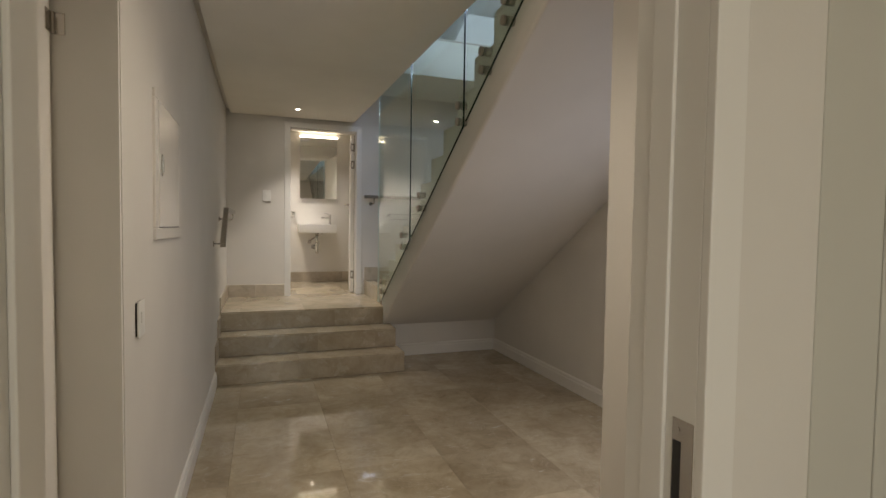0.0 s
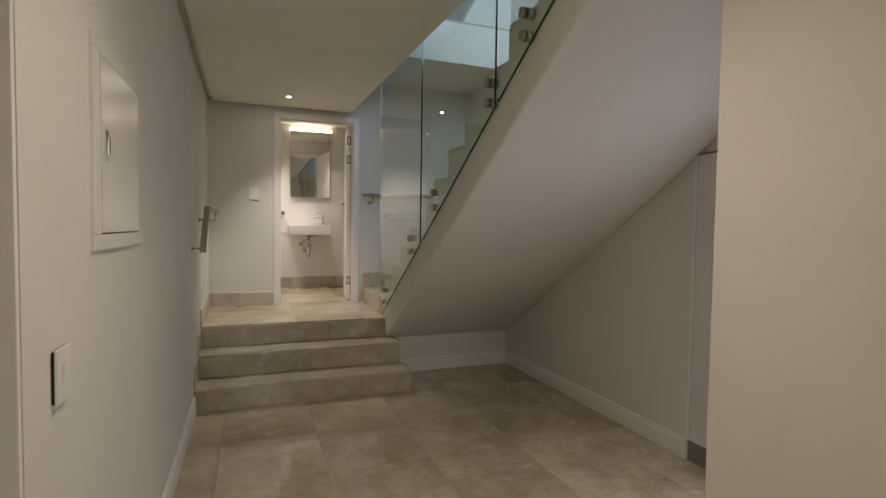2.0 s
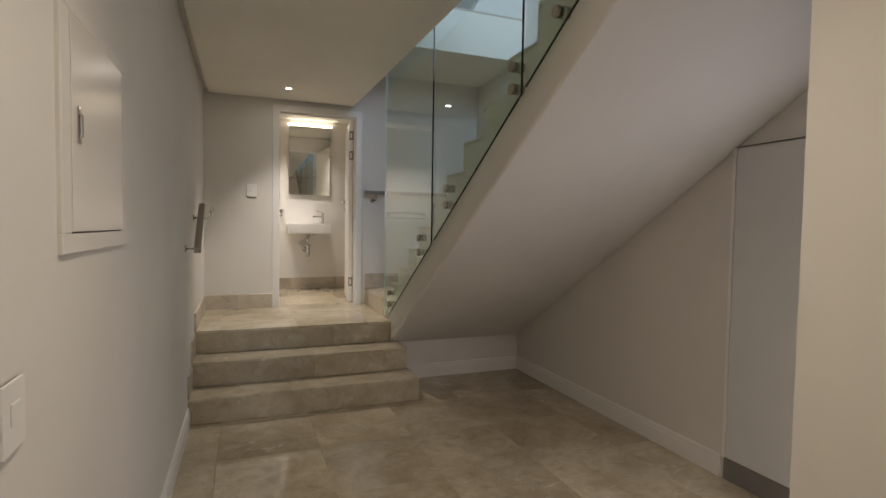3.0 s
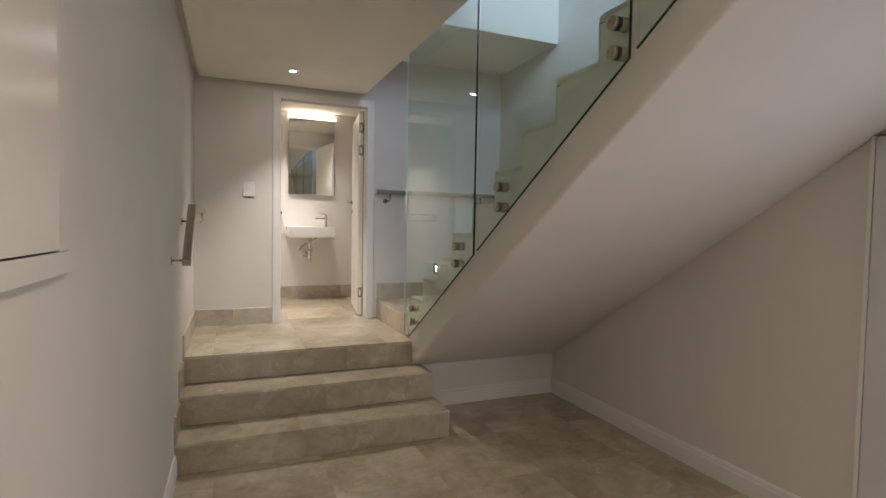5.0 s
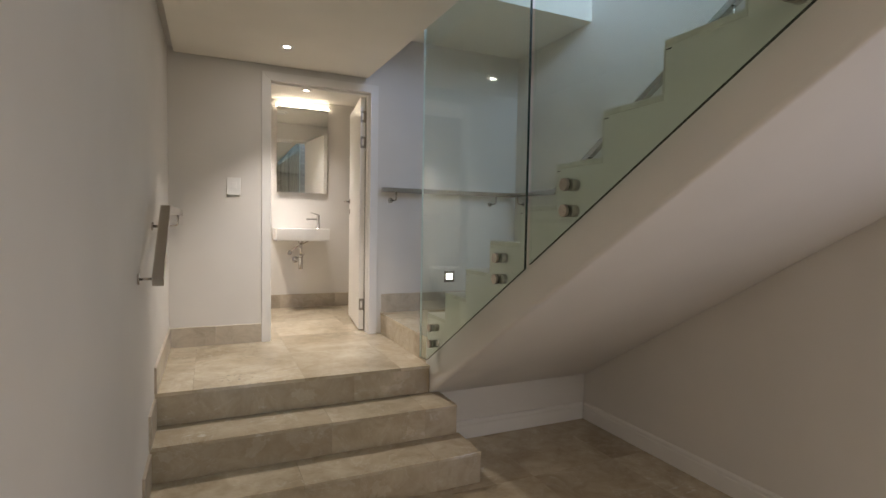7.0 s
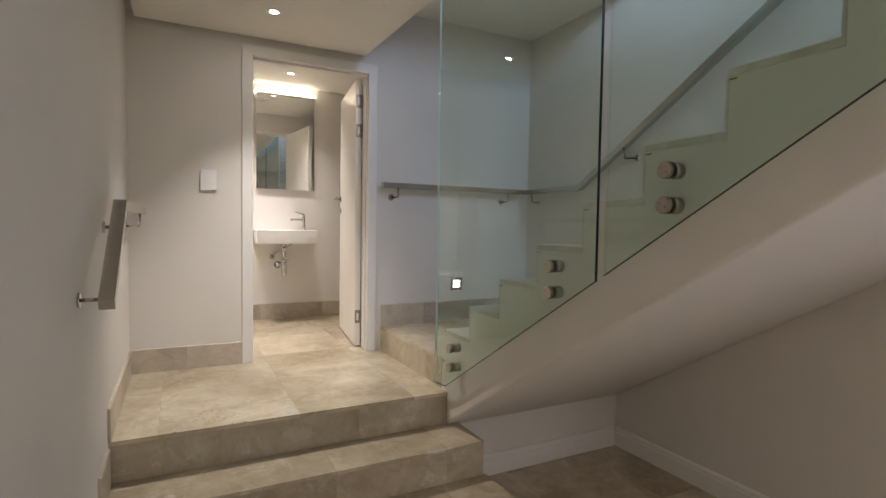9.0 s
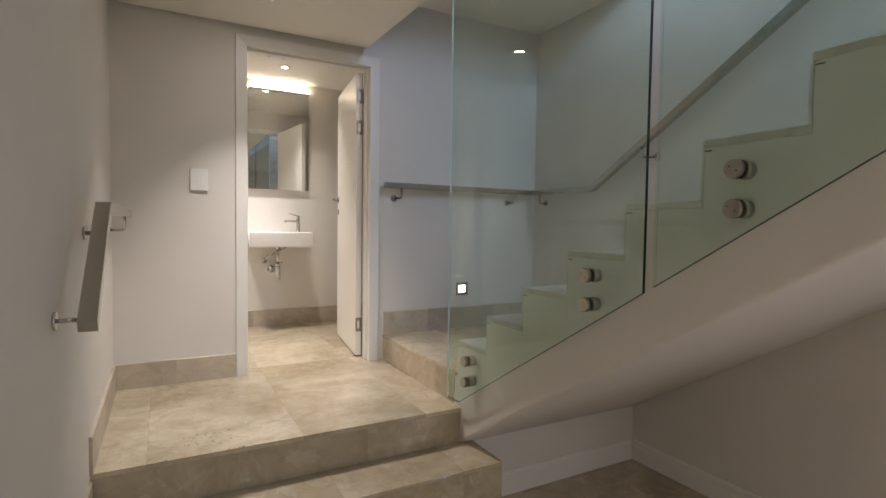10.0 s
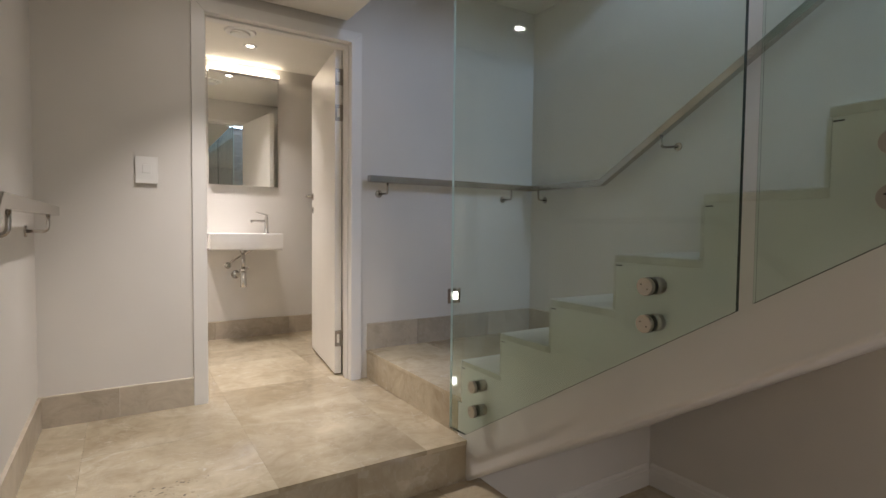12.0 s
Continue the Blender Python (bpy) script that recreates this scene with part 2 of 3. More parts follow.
def to_mesh(name, bm, material, smooth=False):
    me = bpy.data.meshes.new(name)
    bmesh.ops.recalc_face_normals(bm, faces=bm.faces[:])
    bm.to_mesh(me)
    bm.free()
    for m in (material if isinstance(material, (list, tuple)) else [material]):
        me.materials.append(m)
    if smooth:
        me.polygons.foreach_set("use_smooth", [len(p.vertices) <= 4 for p in me.polygons])
    return me


def part(name, bm, material, parent=None, label="", smooth=False):
    ob = new(name, to_mesh(name, bm, material, smooth))
    if parent is not None:
        ob.parent = parent
        ob.matrix_parent_inverse = parent.matrix_world.inverted()
    if label:
        tagged(ob, label)
    return ob


def setting(name, bm, material, label, category):
    return tagged(part(name, bm, material), label, category, kind="structure")


def thing(name, at, label, category, group=""):
    ob = new(name)
    ob.empty_display_size = 0.05
    ob.matrix_world = Matrix.Translation(at)
    return tagged(ob, label, category, group)


# ---- plan ----
LX, RX, BY = -0.275, 2.68, 6.48      # left wall, right wall, back wall of the hall
LAND, QL = 0.556, 0.733                # landing and quarter landing
CZ = 2.705                           # hall ceiling
SX = 1.345                           # open side of the stair
TOP = 3.48                           # upper floor
FY0, FY1 = 0.56, 0.712               # wall of the first doorway
DX0, DX1 = -0.135, 0.72               # that doorway


def wall_box(name, x0, x1, y0, y1, z0, z1, label="smooth plastered wall painted warm white", material=None):
    return setting(name, bm_box(x0, x1, y0, y1, z0, z1), material or WALL, label, "wall")


# hall: left wall with a recessed door, back wall round the bathroom door
wall_box("wall_left", LX - 0.30, LX, 1.72, 8.08, 0, 3.08)
wall_box("wall_left_near", LX - 0.30, LX, FY1, 0.86, 0, 3.08)
wall_box("wall_left_head", LX - 0.30, LX, 0.86, 1.72, 2.24, 3.08)
wall_box("wall_back_left", LX, 0.435 - 0.03, BY, BY + 0.12, 0, 3.08)
wall_box("wall_back_right", 1.235 + 0.03, RX, BY, BY + 0.12, 0, 3.08, "smooth plastered wall painted warm white above the quarter landing")
wall_box("wall_back_head", 0.405, 1.265, BY, BY + 0.12, 2.62, 3.08)
RWL = "tall plastered stairwell wall painted warm white"
wall_box("wall_right", RX, RX + 0.2, 2.345, 9.0, 0, 6.2, RWL)
wall_box("wall_right_near", RX, RX + 0.2, -3.2, 1.825, 0, 6.2, RWL)
wall_box("wall_right_head", RX, RX + 0.2, 1.825, 2.345, 2.15, 6.2, RWL)
wall_box("wall_low_understair", SX + 0.014, RX, 5.41, 5.53, 0, 0.50, "low white plastered wall closing the space under the stair")
wall_box("wall_pier", 1.50, RX, FY1, 1.81, 0, 2.80, "broad plastered pier beside the understair recess")
wall_box("wall_door_left", LX - 0.30, DX0 - 0.03, FY0, FY1, 0, CZ + 0.3)
wall_box("wall_door_right", DX1 + 0.03, RX, FY0, FY1, 0, CZ + 0.3)
wall_box("wall_door_head", DX0 - 0.03, DX1 + 0.03, FY0, FY1, 2.33, CZ + 0.3)

# hall ceiling: a plaster sheet held a finger's width off the walls, with its free edge at the stairwell
ceiling = setting("ceiling_hall", bm_prism([(LX + 0.042, FY1 + 0.01), (RX, FY1 + 0.01), (RX, 1.30), (1.285, 1.30), (1.20, BY - 0.03), (LX + 0.042, BY - 0.03)], "z", CZ, CZ + 0.045, 0.002), CEIL,
                  "flat plaster ceiling with a shadow gap along the walls", "ceiling")
setting("ceiling_slab", bm_prism([(LX, FY1), (RX, FY1), (RX, 1.30), (1.285, 1.30), (1.20, BY), (LX, BY)], "z", CZ + 0.047, TOP, 0), WALL, "concrete slab above the hall, painted at its stairwell edge", "ceiling")
setting("ceiling_quarter_landing", bm_box(1.2, RX, 5.45, BY, 3.08, TOP), CEIL, "painted plaster soffit over the quarter landing", "ceiling")

# upper storey round the stairwell
wall_box("wall_upper_far", -2.2, RX, 8.9, 9.0, TOP, 6.2, "pale grey-blue plastered wall of the upper floor", SLATE)
wall_box("wall_upper_left", -2.3, -2.2, 0.2, 9.0, TOP, 6.2, "pale grey-blue plastered wall of the upper floor", SLATE)
wall_box("wall_upper_window_left", -2.2, -2.05, 0.2, 0.32, TOP, 6.2, "plastered wall beside the upper window", SLATE)
wall_box("wall_upper_window_between", -0.65, 2.0, 0.2, 0.32, TOP, 6.2, "plastered wall between the upper windows", SLATE)
wall_box("wall_upper_window_right", 2.6, RX, 0.2, 0.32, TOP, 6.2, "plastered wall beside the upper window", SLATE)
wall_box("wall_upper_window_sill", 2.0, 2.6, 0.2, 0.32, TOP, 3.62, "plastered wall below the upper window", SLATE)
wall_box("wall_upper_window_sill_side", -2.05, -0.65, 0.2, 0.32, TOP, 3.62, "plastered wall below the upper window", SLATE)
wall_box("wall_upper_window_head", 2.0, 2.6, 0.2, 0.32, 5.5, 6.2, "plastered wall above the upper window", SLATE)
wall_box("wall_upper_window_head_side", -2.05, -0.65, 0.2, 0.32, 5.5, 6.2, "plastered wall above the upper window", SLATE)
setting("ceiling_upper", bm_box(-2.3, RX + 0.2, 0.2, 9.0, 6.2, 6.3), CEIL, "flat painted ceiling of the upper floor", "ceiling")
setting("floor_upper_near", bm_box(-2.2, RX, 0.32, 1.30, TOP - 0.05, TOP), SKIRT, "pale stone floor at the head of the stair", "floor")
setting("floor_upper_far", bm_box(-2.2, 1.2, 1.30, 8.9, TOP + 0.001, TOP + 0.02), SKIRT, "pale stone floor of the upper storey", "floor")
setting("floor_upper_end", bm_box(1.2, RX, 5.45, 8.9, TOP + 0.001, TOP + 0.02), SKIRT, "pale stone floor of the upper storey", "floor")

setting("wall_upper_parapet", bm_prism([(2.15, TOP + 0.02), (2.31, 3.82), (RX - 0.001, 3.82), (RX - 0.001, TOP + 0.02)], "y", 5.452, 5.60), TRIM, "short splayed parapet at the edge of the upper floor", "wall")

# room behind the first doorway, closed plainly
wall_box("wall_room_left", -1.5, -1.4, -3.2, FY0, 0, 2.75)
wall_box("wall_room_window_left", -1.4, -1.2, -3.2, -3.1, 0, 2.75)
wall_box("wall_room_window_right", 1.2, RX, -3.2, -3.1, 0, 2.75)
wall_box("wall_room_window_sill", -1.2, 1.2, -3.2, -3.1, 0, 0.9)
wall_box("wall_room_window_head", -1.2, 1.2, -3.2, -3.1, 2.5, 2.75)
wall_box("wall_room_front", -1.4, LX - 0.30, FY0, FY1, 0, 3.0)
setting("ceiling_room", bm_box(-1.5, RX, -3.2, FY0, CZ, CZ + 0.1), CEIL, "flat painted ceiling of the room behind", "ceiling")
setting("ground_outside", bm_box(-400, 400, -400, 400, -0.40, -0.36), EARTH, "dark grassy ground outside the house", "ground")

# bathroom shell
wall_box("wall_bath_back", LX, 1.95, 8.08, 8.2, 0, 3.08, "bathroom wall painted warm cream")
wall_box("wall_bath_right", 1.85, 1.95, BY + 0.12, 8.08, 0, 3.08, "bathroom wall painted warm cream")
setting("ceiling_bath", bm_box(LX, 1.85, BY + 0.12, 8.08, 2.83, 3.08), CEIL, "flat painted bathroom ceiling", "ceiling")

# ---- stair to the upper floor ----
RISE, GO = 0.1719, 0.277
STEPS = 15
SY = 5.422
prof = [(5.45, QL - 0.024), (SY, QL - 0.024)]
for k in range(STEPS):
    y = SY - GO * k
    prof += [(y, QL + RISE * (k + 1) - 0.0235), (y - GO, QL + RISE * (k + 1) - 0.0235)]
prof += [(SY - GO * STEPS, TOP - 0.02), (1.24, TOP - 0.02), (1.24, 0.418 + 0.635 * (5.30 - 1.24)), (5.409, 0.349), (5.45, 0.349)]
stair = thing("staircase", (SX, 5.45, QL), "straight plastered stair with limestone treads rising over the recess", "staircase")
bm = bm_prism(prof, "x", SX, RX - 0.002)
arris = [e for e in bm.edges if all(v.co.x < SX + 0.001 for v in e.verts) and e.calc_length() > 3 and max(v.co.y for v in e.verts) > 5.3]
bmesh.ops.bevel(bm, geom=arris, offset=0.018, segments=5, profile=0.5, affect="EDGES")
part("stair_body", bm, WALL, stair, "white plastered cut string and sloping soffit")
tread_mesh = to_mesh("tread", bm_box(0, RX - SX - 0.004, -GO - 0.001, 0.007, -0.024, 0, 0.003), PALE)
riser_mesh = to_mesh("riser", bm_box(0, RX - SX - 0.006, 0, 0.010, 0.001, RISE - 0.026), PALE)
for k in range(STEPS):
    for nm, me, loc in (("tread", tread_mesh, (SX - 0.0015, SY - GO * k, QL + RISE * (k + 1))), ("riser", riser_mesh, (SX + 0.002, SY + 0.002 - GO * k, QL + RISE * k))):
        ob = new(nm, me)
        ob.parent, ob.matrix_parent_inverse = stair, stair.matrix_world.inverted()
        ob.location = loc
# small dark marks on the string, one beneath each nosing
mark_mesh = to_mesh("nosing_slot", bm_box(0, 0.003, -0.020, 0, 0, 0.003), BLACK)
for k in range(STEPS):
    ob = new("nosing_slot", mark_mesh)
    ob.parent, ob.matrix_parent_inverse = stair, stair.matrix_world.inverted()
    ob.location = (SX - 0.003, SY - GO * k - 0.002, QL + RISE * (k + 1) - 0.034)

# quarter landing: one riser up from the landing
quarter = thing("quarter_landing", (SX, 5.45, 0), "raised limestone quarter landing at the turn of the stair", "landing")
part("core", bm_box(SX + 0.012, RX, 5.532, BY, 0.0, QL - 0.022), GROUT, quarter)
part("core", bm_box(SX + 0.012, RX, 5.454, 5.531, 0.349, QL - 0.022), GROUT, quarter)
for y0, y1 in ((5.455, 5.97), (5.972, BY - 0.001)):
    part("riser_slab", bm_box(SX, SX + 0.012, y0, y1, LAND, QL - 0.021, 0.001), STONE, quarter)
for x0, x1 in ((SX - 0.004, 1.76), (1.762, 2.37), (2.372, RX - 0.001)):
    part("floor_slab", bm_box(x0, x1, 5.424, BY - 0.001, QL - 0.02, QL, 0.002), STONE, quarter)

# ---- lower steps and landing ----
TJ = [LX + 0.001, -0.09, 0.525, 1.14, 1.43]


def slab_row(parent, name, cuts, y0, y1, z0, z1, bevel=0.0002, gap=0.0002, material=None):
    for a, b in zip(cuts, cuts[1:]):
        part(name, bm_box(a + gap / 2, b - gap / 2, y0, y1, z0, z1, bevel), material or STONE, parent)


steps = thing("stone_steps", (0.5, 4.80, 0), "flight of three worn beige limestone steps", "steps")
for i, (y, z, xe) in enumerate(((4.815, 0.1853, 1.435), (5.10, 0.3707, 1.415), (5.385, LAND, 1.355))):
    yb = (5.10, 5.385, 6.47)[i]
    cuts = [LX + 0.001, 0.43 + 0.2 * i, 1.16 + 0.04 * i, xe]
    if i < 2:
        part("core", bm_box(LX + 0.002, xe - 0.013, y + 0.012, yb + 0.10, z - 0.1853, z - 0.022), GROUT, steps)
        slab_row(steps, "tread_slab", cuts, y - 0.006, yb + 0.012, z - 0.02, z, 0.003)
        part("end_slab", bm_box(xe - 0.012, xe, y + 0.012, min(yb + 0.10, 5.405), z - 0.1853 + 0.001, z - 0.021, 0.001), HONED, steps)
    slab_row(steps, "riser_slab", cuts, y, y + 0.012, z - 0.1853 + (0.001 if i else 0.002), z - 0.021, material=HONED)

landing = setting("floor_landing", bm_box(LX, 1.343, 5.397, 8.08, 0.0, LAND - 0.021), GROUT, "polished beige limestone landing running into the bathroom", "floor")
for r, (y0, y1) in enumerate(((5.379, 6.02), (6.02, 6.63), (6.63, 7.24), (7.24, 7.85), (7.85, 8.078))):
    slab_row(landing, "tile", TJ[:-1] + ([1.355] if r == 0 else [1.343] if r == 1 else [1.343, 1.849]), y0 + 0.0006, y1 - 0.0006, LAND - 0.02, LAND, 0.0008 if r == 0 else 0.0004)
part("floor_bath_bed", bm_box(1.343, 1.85, BY + 0.12, 8.08, 0.0, LAND - 0.021), GROUT, landing)
setting("door_threshold_base", bm_box(0.40, 1.27, BY, BY + 0.12, 0, LAND - 0.022), GROUT, "bedding under the bathroom doorway", "floor")

# worn spots on the landing: chipped arris and a patch of dark open pores
rng = random.Random(4)


def flecks(name, spots, z, label):
    bm = bmesh.new()
    for x, y, r in spots:
        n = 7
        ring = [bm.verts.new((x + r * rng.uniform(0.5, 1.2) * math.cos(2 * math.pi * k / n) * 1.6, y + r * rng.uniform(0.5, 1.2) * math.sin(2 * math.pi * k / n), z)) for k in range(n)]
        top = bm.verts.new((x, y, z + 0.0006))
        for k in range(n):
            bm.faces.new((ring[k], ring[(k + 1) % n], top))
        bm.faces.new(ring[::-1])
    return tagged(part(name, bm, PORE, landing), label, kind="stuff")


flecks("pore", [(rng.gauss(0.14, 0.09), 5.46 + 0.16 * rng.random(), rng.uniform(0.0012, 0.0045)) for _ in range(70)], LAND + 0.0004, "dark open pores in the stone")
flecks("chip", [(0.085 + 0.035 * k + rng.uniform(-0.01, 0.01), 5.3815 + 0.004 * rng.random(), rng.uniform(0.003, 0.008)) for k in (-3, 3.4, 3.9, 4.3, 4.8, 5.3)], LAND + 0.0004, "dark chips along the step edge")

# ---- hall floor ----
floor = setting("floor", bm_box(-1.5, RX, -3.2, 5.53, -0.06, -0.015), GROUT, "polished beige limestone floor of large square tiles", "floor")
T = 0.61
tile_mesh = to_mesh("tile", bm_box(0.0004, T - 0.0004, 0.0004, T - 0.0004, -0.015, 0, 0.0005, 1), STONE)
for iy in range(-6, 9):
    for ix in range(-2, 5):
        x, y = -0.06 + T * ix, 0.49 + T * iy
        x0, x1, y0, y1 = max(x, -1.4), min(x + T, RX - 0.001), y, min(y + T, 5.41)
        if x1 - x0 < 0.03 or y1 - y0 < 0.03:
            continue
        whole = abs(x1 - x0 - T) < 1e-6 and abs(y1 - y0 - T) < 1e-6
        ob = new("tile", tile_mesh if whole else to_mesh("tile", bm_box(0.0006, x1 - x0 - 0.0006, 0.0006, y1 - y0 - 0.0006, -0.015, 0, 0.0005, 1), STONE))
        ob.parent = floor
        ob.location = (x0, y0, 0)

# ---- skirtings ----


def skirting(name, poly, axis, a, b, material, label):
    return setting(name, bm_prism(poly, axis, a, b), material, label, "skirting")


def painted_profile(at, sign):
    return [(at, 0.001), (at + sign * 0.017, 0.001), (at + sign * 0.017, 0.095), (at + sign * 0.013, 0.099), (at + sign * 0.013, 0.118), (at + sign * 0.007, 0.128), (at, 0.13)]


WL = "white painted timber skirting with a fine groove"
skirting("baseboard_left", painted_profile(LX, 1), "y", 1.75, 4.812, TRIM, WL)
skirting("baseboard_right", painted_profile(RX, -1), "y", 3.0, 5.392, TRIM, WL)
skirting("baseboard_low_wall", [(5.41 - (p[0]), p[1]) for p in painted_profile(0, 1)], "x", 1.44, RX - 0.018, TRIM, WL)
SL = "honed beige limestone skirting"
for a, b in ((LX + 0.013, 0.04), (0.0415, 0.368)):
    skirting("baseboard_back", [(BY, LAND), (BY - 0.012, LAND), (BY - 0.012, LAND + 0.143), (BY - 0.009, LAND + 0.147), (BY, LAND + 0.147)], "x", a, b, SKIRT, SL)
for x0, x1 in ((SX, 1.70), (1.7015, 2.28), (2.2815, RX - 0.013)):
    skirting("baseboard_quarter_back", [(BY, QL), (BY - 0.012, QL), (BY - 0.012, QL + 0.160), (BY, QL + 0.163)], "x", x0, x1, SKIRT, SL)
skirting("baseboard_quarter_side", [(RX, QL), (RX - 0.012, QL), (RX - 0.012, QL + 0.160), (RX, QL + 0.163)], "y", 5.46, BY - 0.001, SKIRT, SL)
for y0, y1 in ((5.372, 5.95), (5.9515, BY - 0.001)):
    skirting("baseboard_landing_left", [(LX, LAND), (LX + 0.012, LAND), (LX + 0.012, LAND + 0.143), (LX, LAND + 0.147)], "y", y0, y1, SKIRT, SL)
for (y0, y1), z in (((5.087, 5.371), 0.3707), ((4.814, 5.086), 0.1853)):
    skirting("baseboard_step", [(LX, z), (LX + 0.012, z), (LX + 0.012, z + 0.165), (LX, z + 0.168)], "y", y0 - 0.012, y1 - 0.012, SKIRT, SL)
for x0, x1 in ((LX, 0.70), (0.7015, 1.30), (1.3015, 1.85)):
    skirting("baseboard_bath", [(8.08, LAND), (8.068, LAND), (8.068, LAND + 0.147), (8.08, LAND + 0.150)], "x", x0, x1, SKIRT, SL)

# ---- doors ----


def architrave(name, x0, x1, y, side, z0, z1, w, label):
    """Three flat boards round an opening, mitred, on the face at y (side -1: towards -y)."""
    root = thing(name, ((x0 + x1) / 2, y, z0), label, "door frame")
    d = y + side * 0.016
    a, b = min(y, d), max(y, d)
    part("board", bm_prism([(x0 - w, z0), (x0, z0), (x0, z1), (x0 - w, z1 + w)], "y", a, b, 0.002), TRIM, root)
    part("board", bm_prism([(x1 + w, z0), (x1 + w, z1 + w), (x1, z1), (x1, z0)], "y", a, b, 0.002), TRIM, root)
    part("board", bm_prism([(x0 - w, z1 + w), (x0, z1), (x1, z1), (x1 + w, z1 + w)], "y", a, b, 0.002), TRIM, root)
    return root


def lining(root, x0, x1, y0, y1, z0, z1, t=0.03, stop=None):
    part("lining", bm_box(x0 - t, x0, y0, y1, z0, z1 + t, 0.0015), TRIM, root)
    part("lining", bm_box(x1, x1 + t, y0, y1, z0, z1 + t, 0.0015), TRIM, root)
    part("lining", bm_box(x0, x1, y0, y1, z1, z1 + t, 0.0015), TRIM, root)
    if stop:
        for a, b in ((x0, x0 + 0.008), (x1 - 0.008, x1)):
            part("door_stop", bm_box(a, b, stop[0], stop[1], z0, z1 - 0.013, 0.002), TRIM, root)
        part("door_stop", bm_box(x0, x1, stop[0], stop[1], z1 - 0.012, z1, 0.002), TRIM, root)


def hinge_part(root, m, material):
    """A flag hinge: a plate with a raised inner leaf and a knuckle, in the plane x-z, facing -y."""
    bm = bm_box(-0.020, 0.020, -0.002, 0, -0.05, 0.05, 0.001, 1)
    bm_box(-0.012, 0.012, -0.0035, -0.002, -0.032, 0.032, 0.0008, 1, bm)
    bm_cyl((0.022, -0.004, -0.05), (0.022, -0.004, 0.05), 0.006, seg=12, bm=bm)
    bm.transform(m)
    h = part("hinge", bm, material, root, "brushed steel hinge")
    bm = bm_box(-0.008, 0.008, -0.0045, -0.0034, -0.028, 0.028)
    bm.transform(m)
    part("inlay", bm, DOOR, h, "white painted inlay")
    return h


bath_frame = architrave("bathroom_door_frame", 0.435, 1.235, BY, -1, LAND, 2.592, 0.066, "white painted door frame with flat architrave")
lining(bath_frame, 0.435, 1.235, BY, BY + 0.12, LAND, 2.592, 0.028, (BY + 0.03, BY + 0.075))

leaf_m = Matrix.Translation((1.230, BY + 0.135, LAND)) @ Matrix.Rotation(radians(-7.5), 4, "Z")
leaf = thing("bathroom_door", (1.23, BY + 0.13, LAND), "white painted flush door standing open into the bathroom", "door")
bm = bm_box(-0.042, 0, 0, 0.78, 0.012, 2.03, 0.0015)
bm.transform(leaf_m)
part("leaf", bm, DOOR, leaf)
# black strip stands in for the shade between leaf and frame
bm = bm_box(0.0005, 0.0025, 0.0, 0.01, 0.012, 2.03)
bm.transform(leaf_m)
part("edge_seal", bm, BLACK, leaf, "dark strip for the shade in the hinge gap")
for z in (1.865, 1.645, 0.235):
    hinge_part(leaf, leaf_m @ Matrix.Translation((-0.021, -0.001, z)), HINGE)
for s in (-1, 1):
    xo = -0.042 if s < 0 else 0.0
    bm = bm_cyl((xo, 0.72, 1.16), (xo + s * 0.008, 0.72, 1.16), 0.026, seg=20, bevel=0.002)
    bm_cyl((xo, 0.72, 1.06), (xo + s * 0.006, 0.72, 1.06), 0.024, seg=20, bevel=0.002, bm=bm)
    bm_tube([(xo, 0.72, 1.16), (xo + s * 0.04, 0.72, 1.16), (xo + s * 0.052, 0.712, 1.16), (xo + s * 0.055, 0.69, 1.16), (xo + s * 0.055, 0.60, 1.16)], 0.009, bm=bm)
    bm.transform(leaf_m)
    part("door_handle", bm, STEEL, leaf, "steel lever handle with round roses", True)

# first doorway, walked through
hall_frame = architrave("hall_door_frame", DX0, DX1, FY0, -1, 0, 2.30, 0.06, "white painted door frame with a steel strike plate")
lining(hall_frame, DX0, DX1, FY0, FY1, 0, 2.30, 0.028, (0.618, 0.665))
bm = bm_box(DX1 - 0.0015, DX1 + 0.0, 0.562, 0.604, 0.98, 1.125, 0.0006, 1)
part("strike_plate", bm, STEEL, hall_frame, "brushed steel strike plate")
part("keep_slot", bm_box(DX1 - 0.0025, DX1 - 0.0015, 0.586, 0.601, 0.99, 1.09), BLACK, hall_frame, "dark latch slot")
part("screw_head", bm_cyl((DX1 - 0.0024, 0.592, 1.108), (DX1 - 0.0014, 0.592, 1.108), 0.004, seg=10), STEEL, hall_frame)
setting("trim_door_wall", bm_box(DX1 + 0.062, 0.9445, FY0 - 0.012, FY0, 0, CZ), WALL, "narrow plastered return beside the door frame", "wall")
cup = thing("tall_cupboard", (1.5, 0.5, 0), "tall grey lacquered cupboard with flush doors", "cupboard")
for a, b in ((0.945, 1.100), (1.104, 1.70), (1.704, 2.3)):
    part("cupboard_door", bm_box(a, b, FY0 - 0.014, FY0 - 0.002, 0.1, 2.5, 0.002), OLIVE, cup)
part("kickboard", bm_box(0.945, 2.3, FY0 - 0.02, FY0, 0.0, 0.098), KICK, cup)

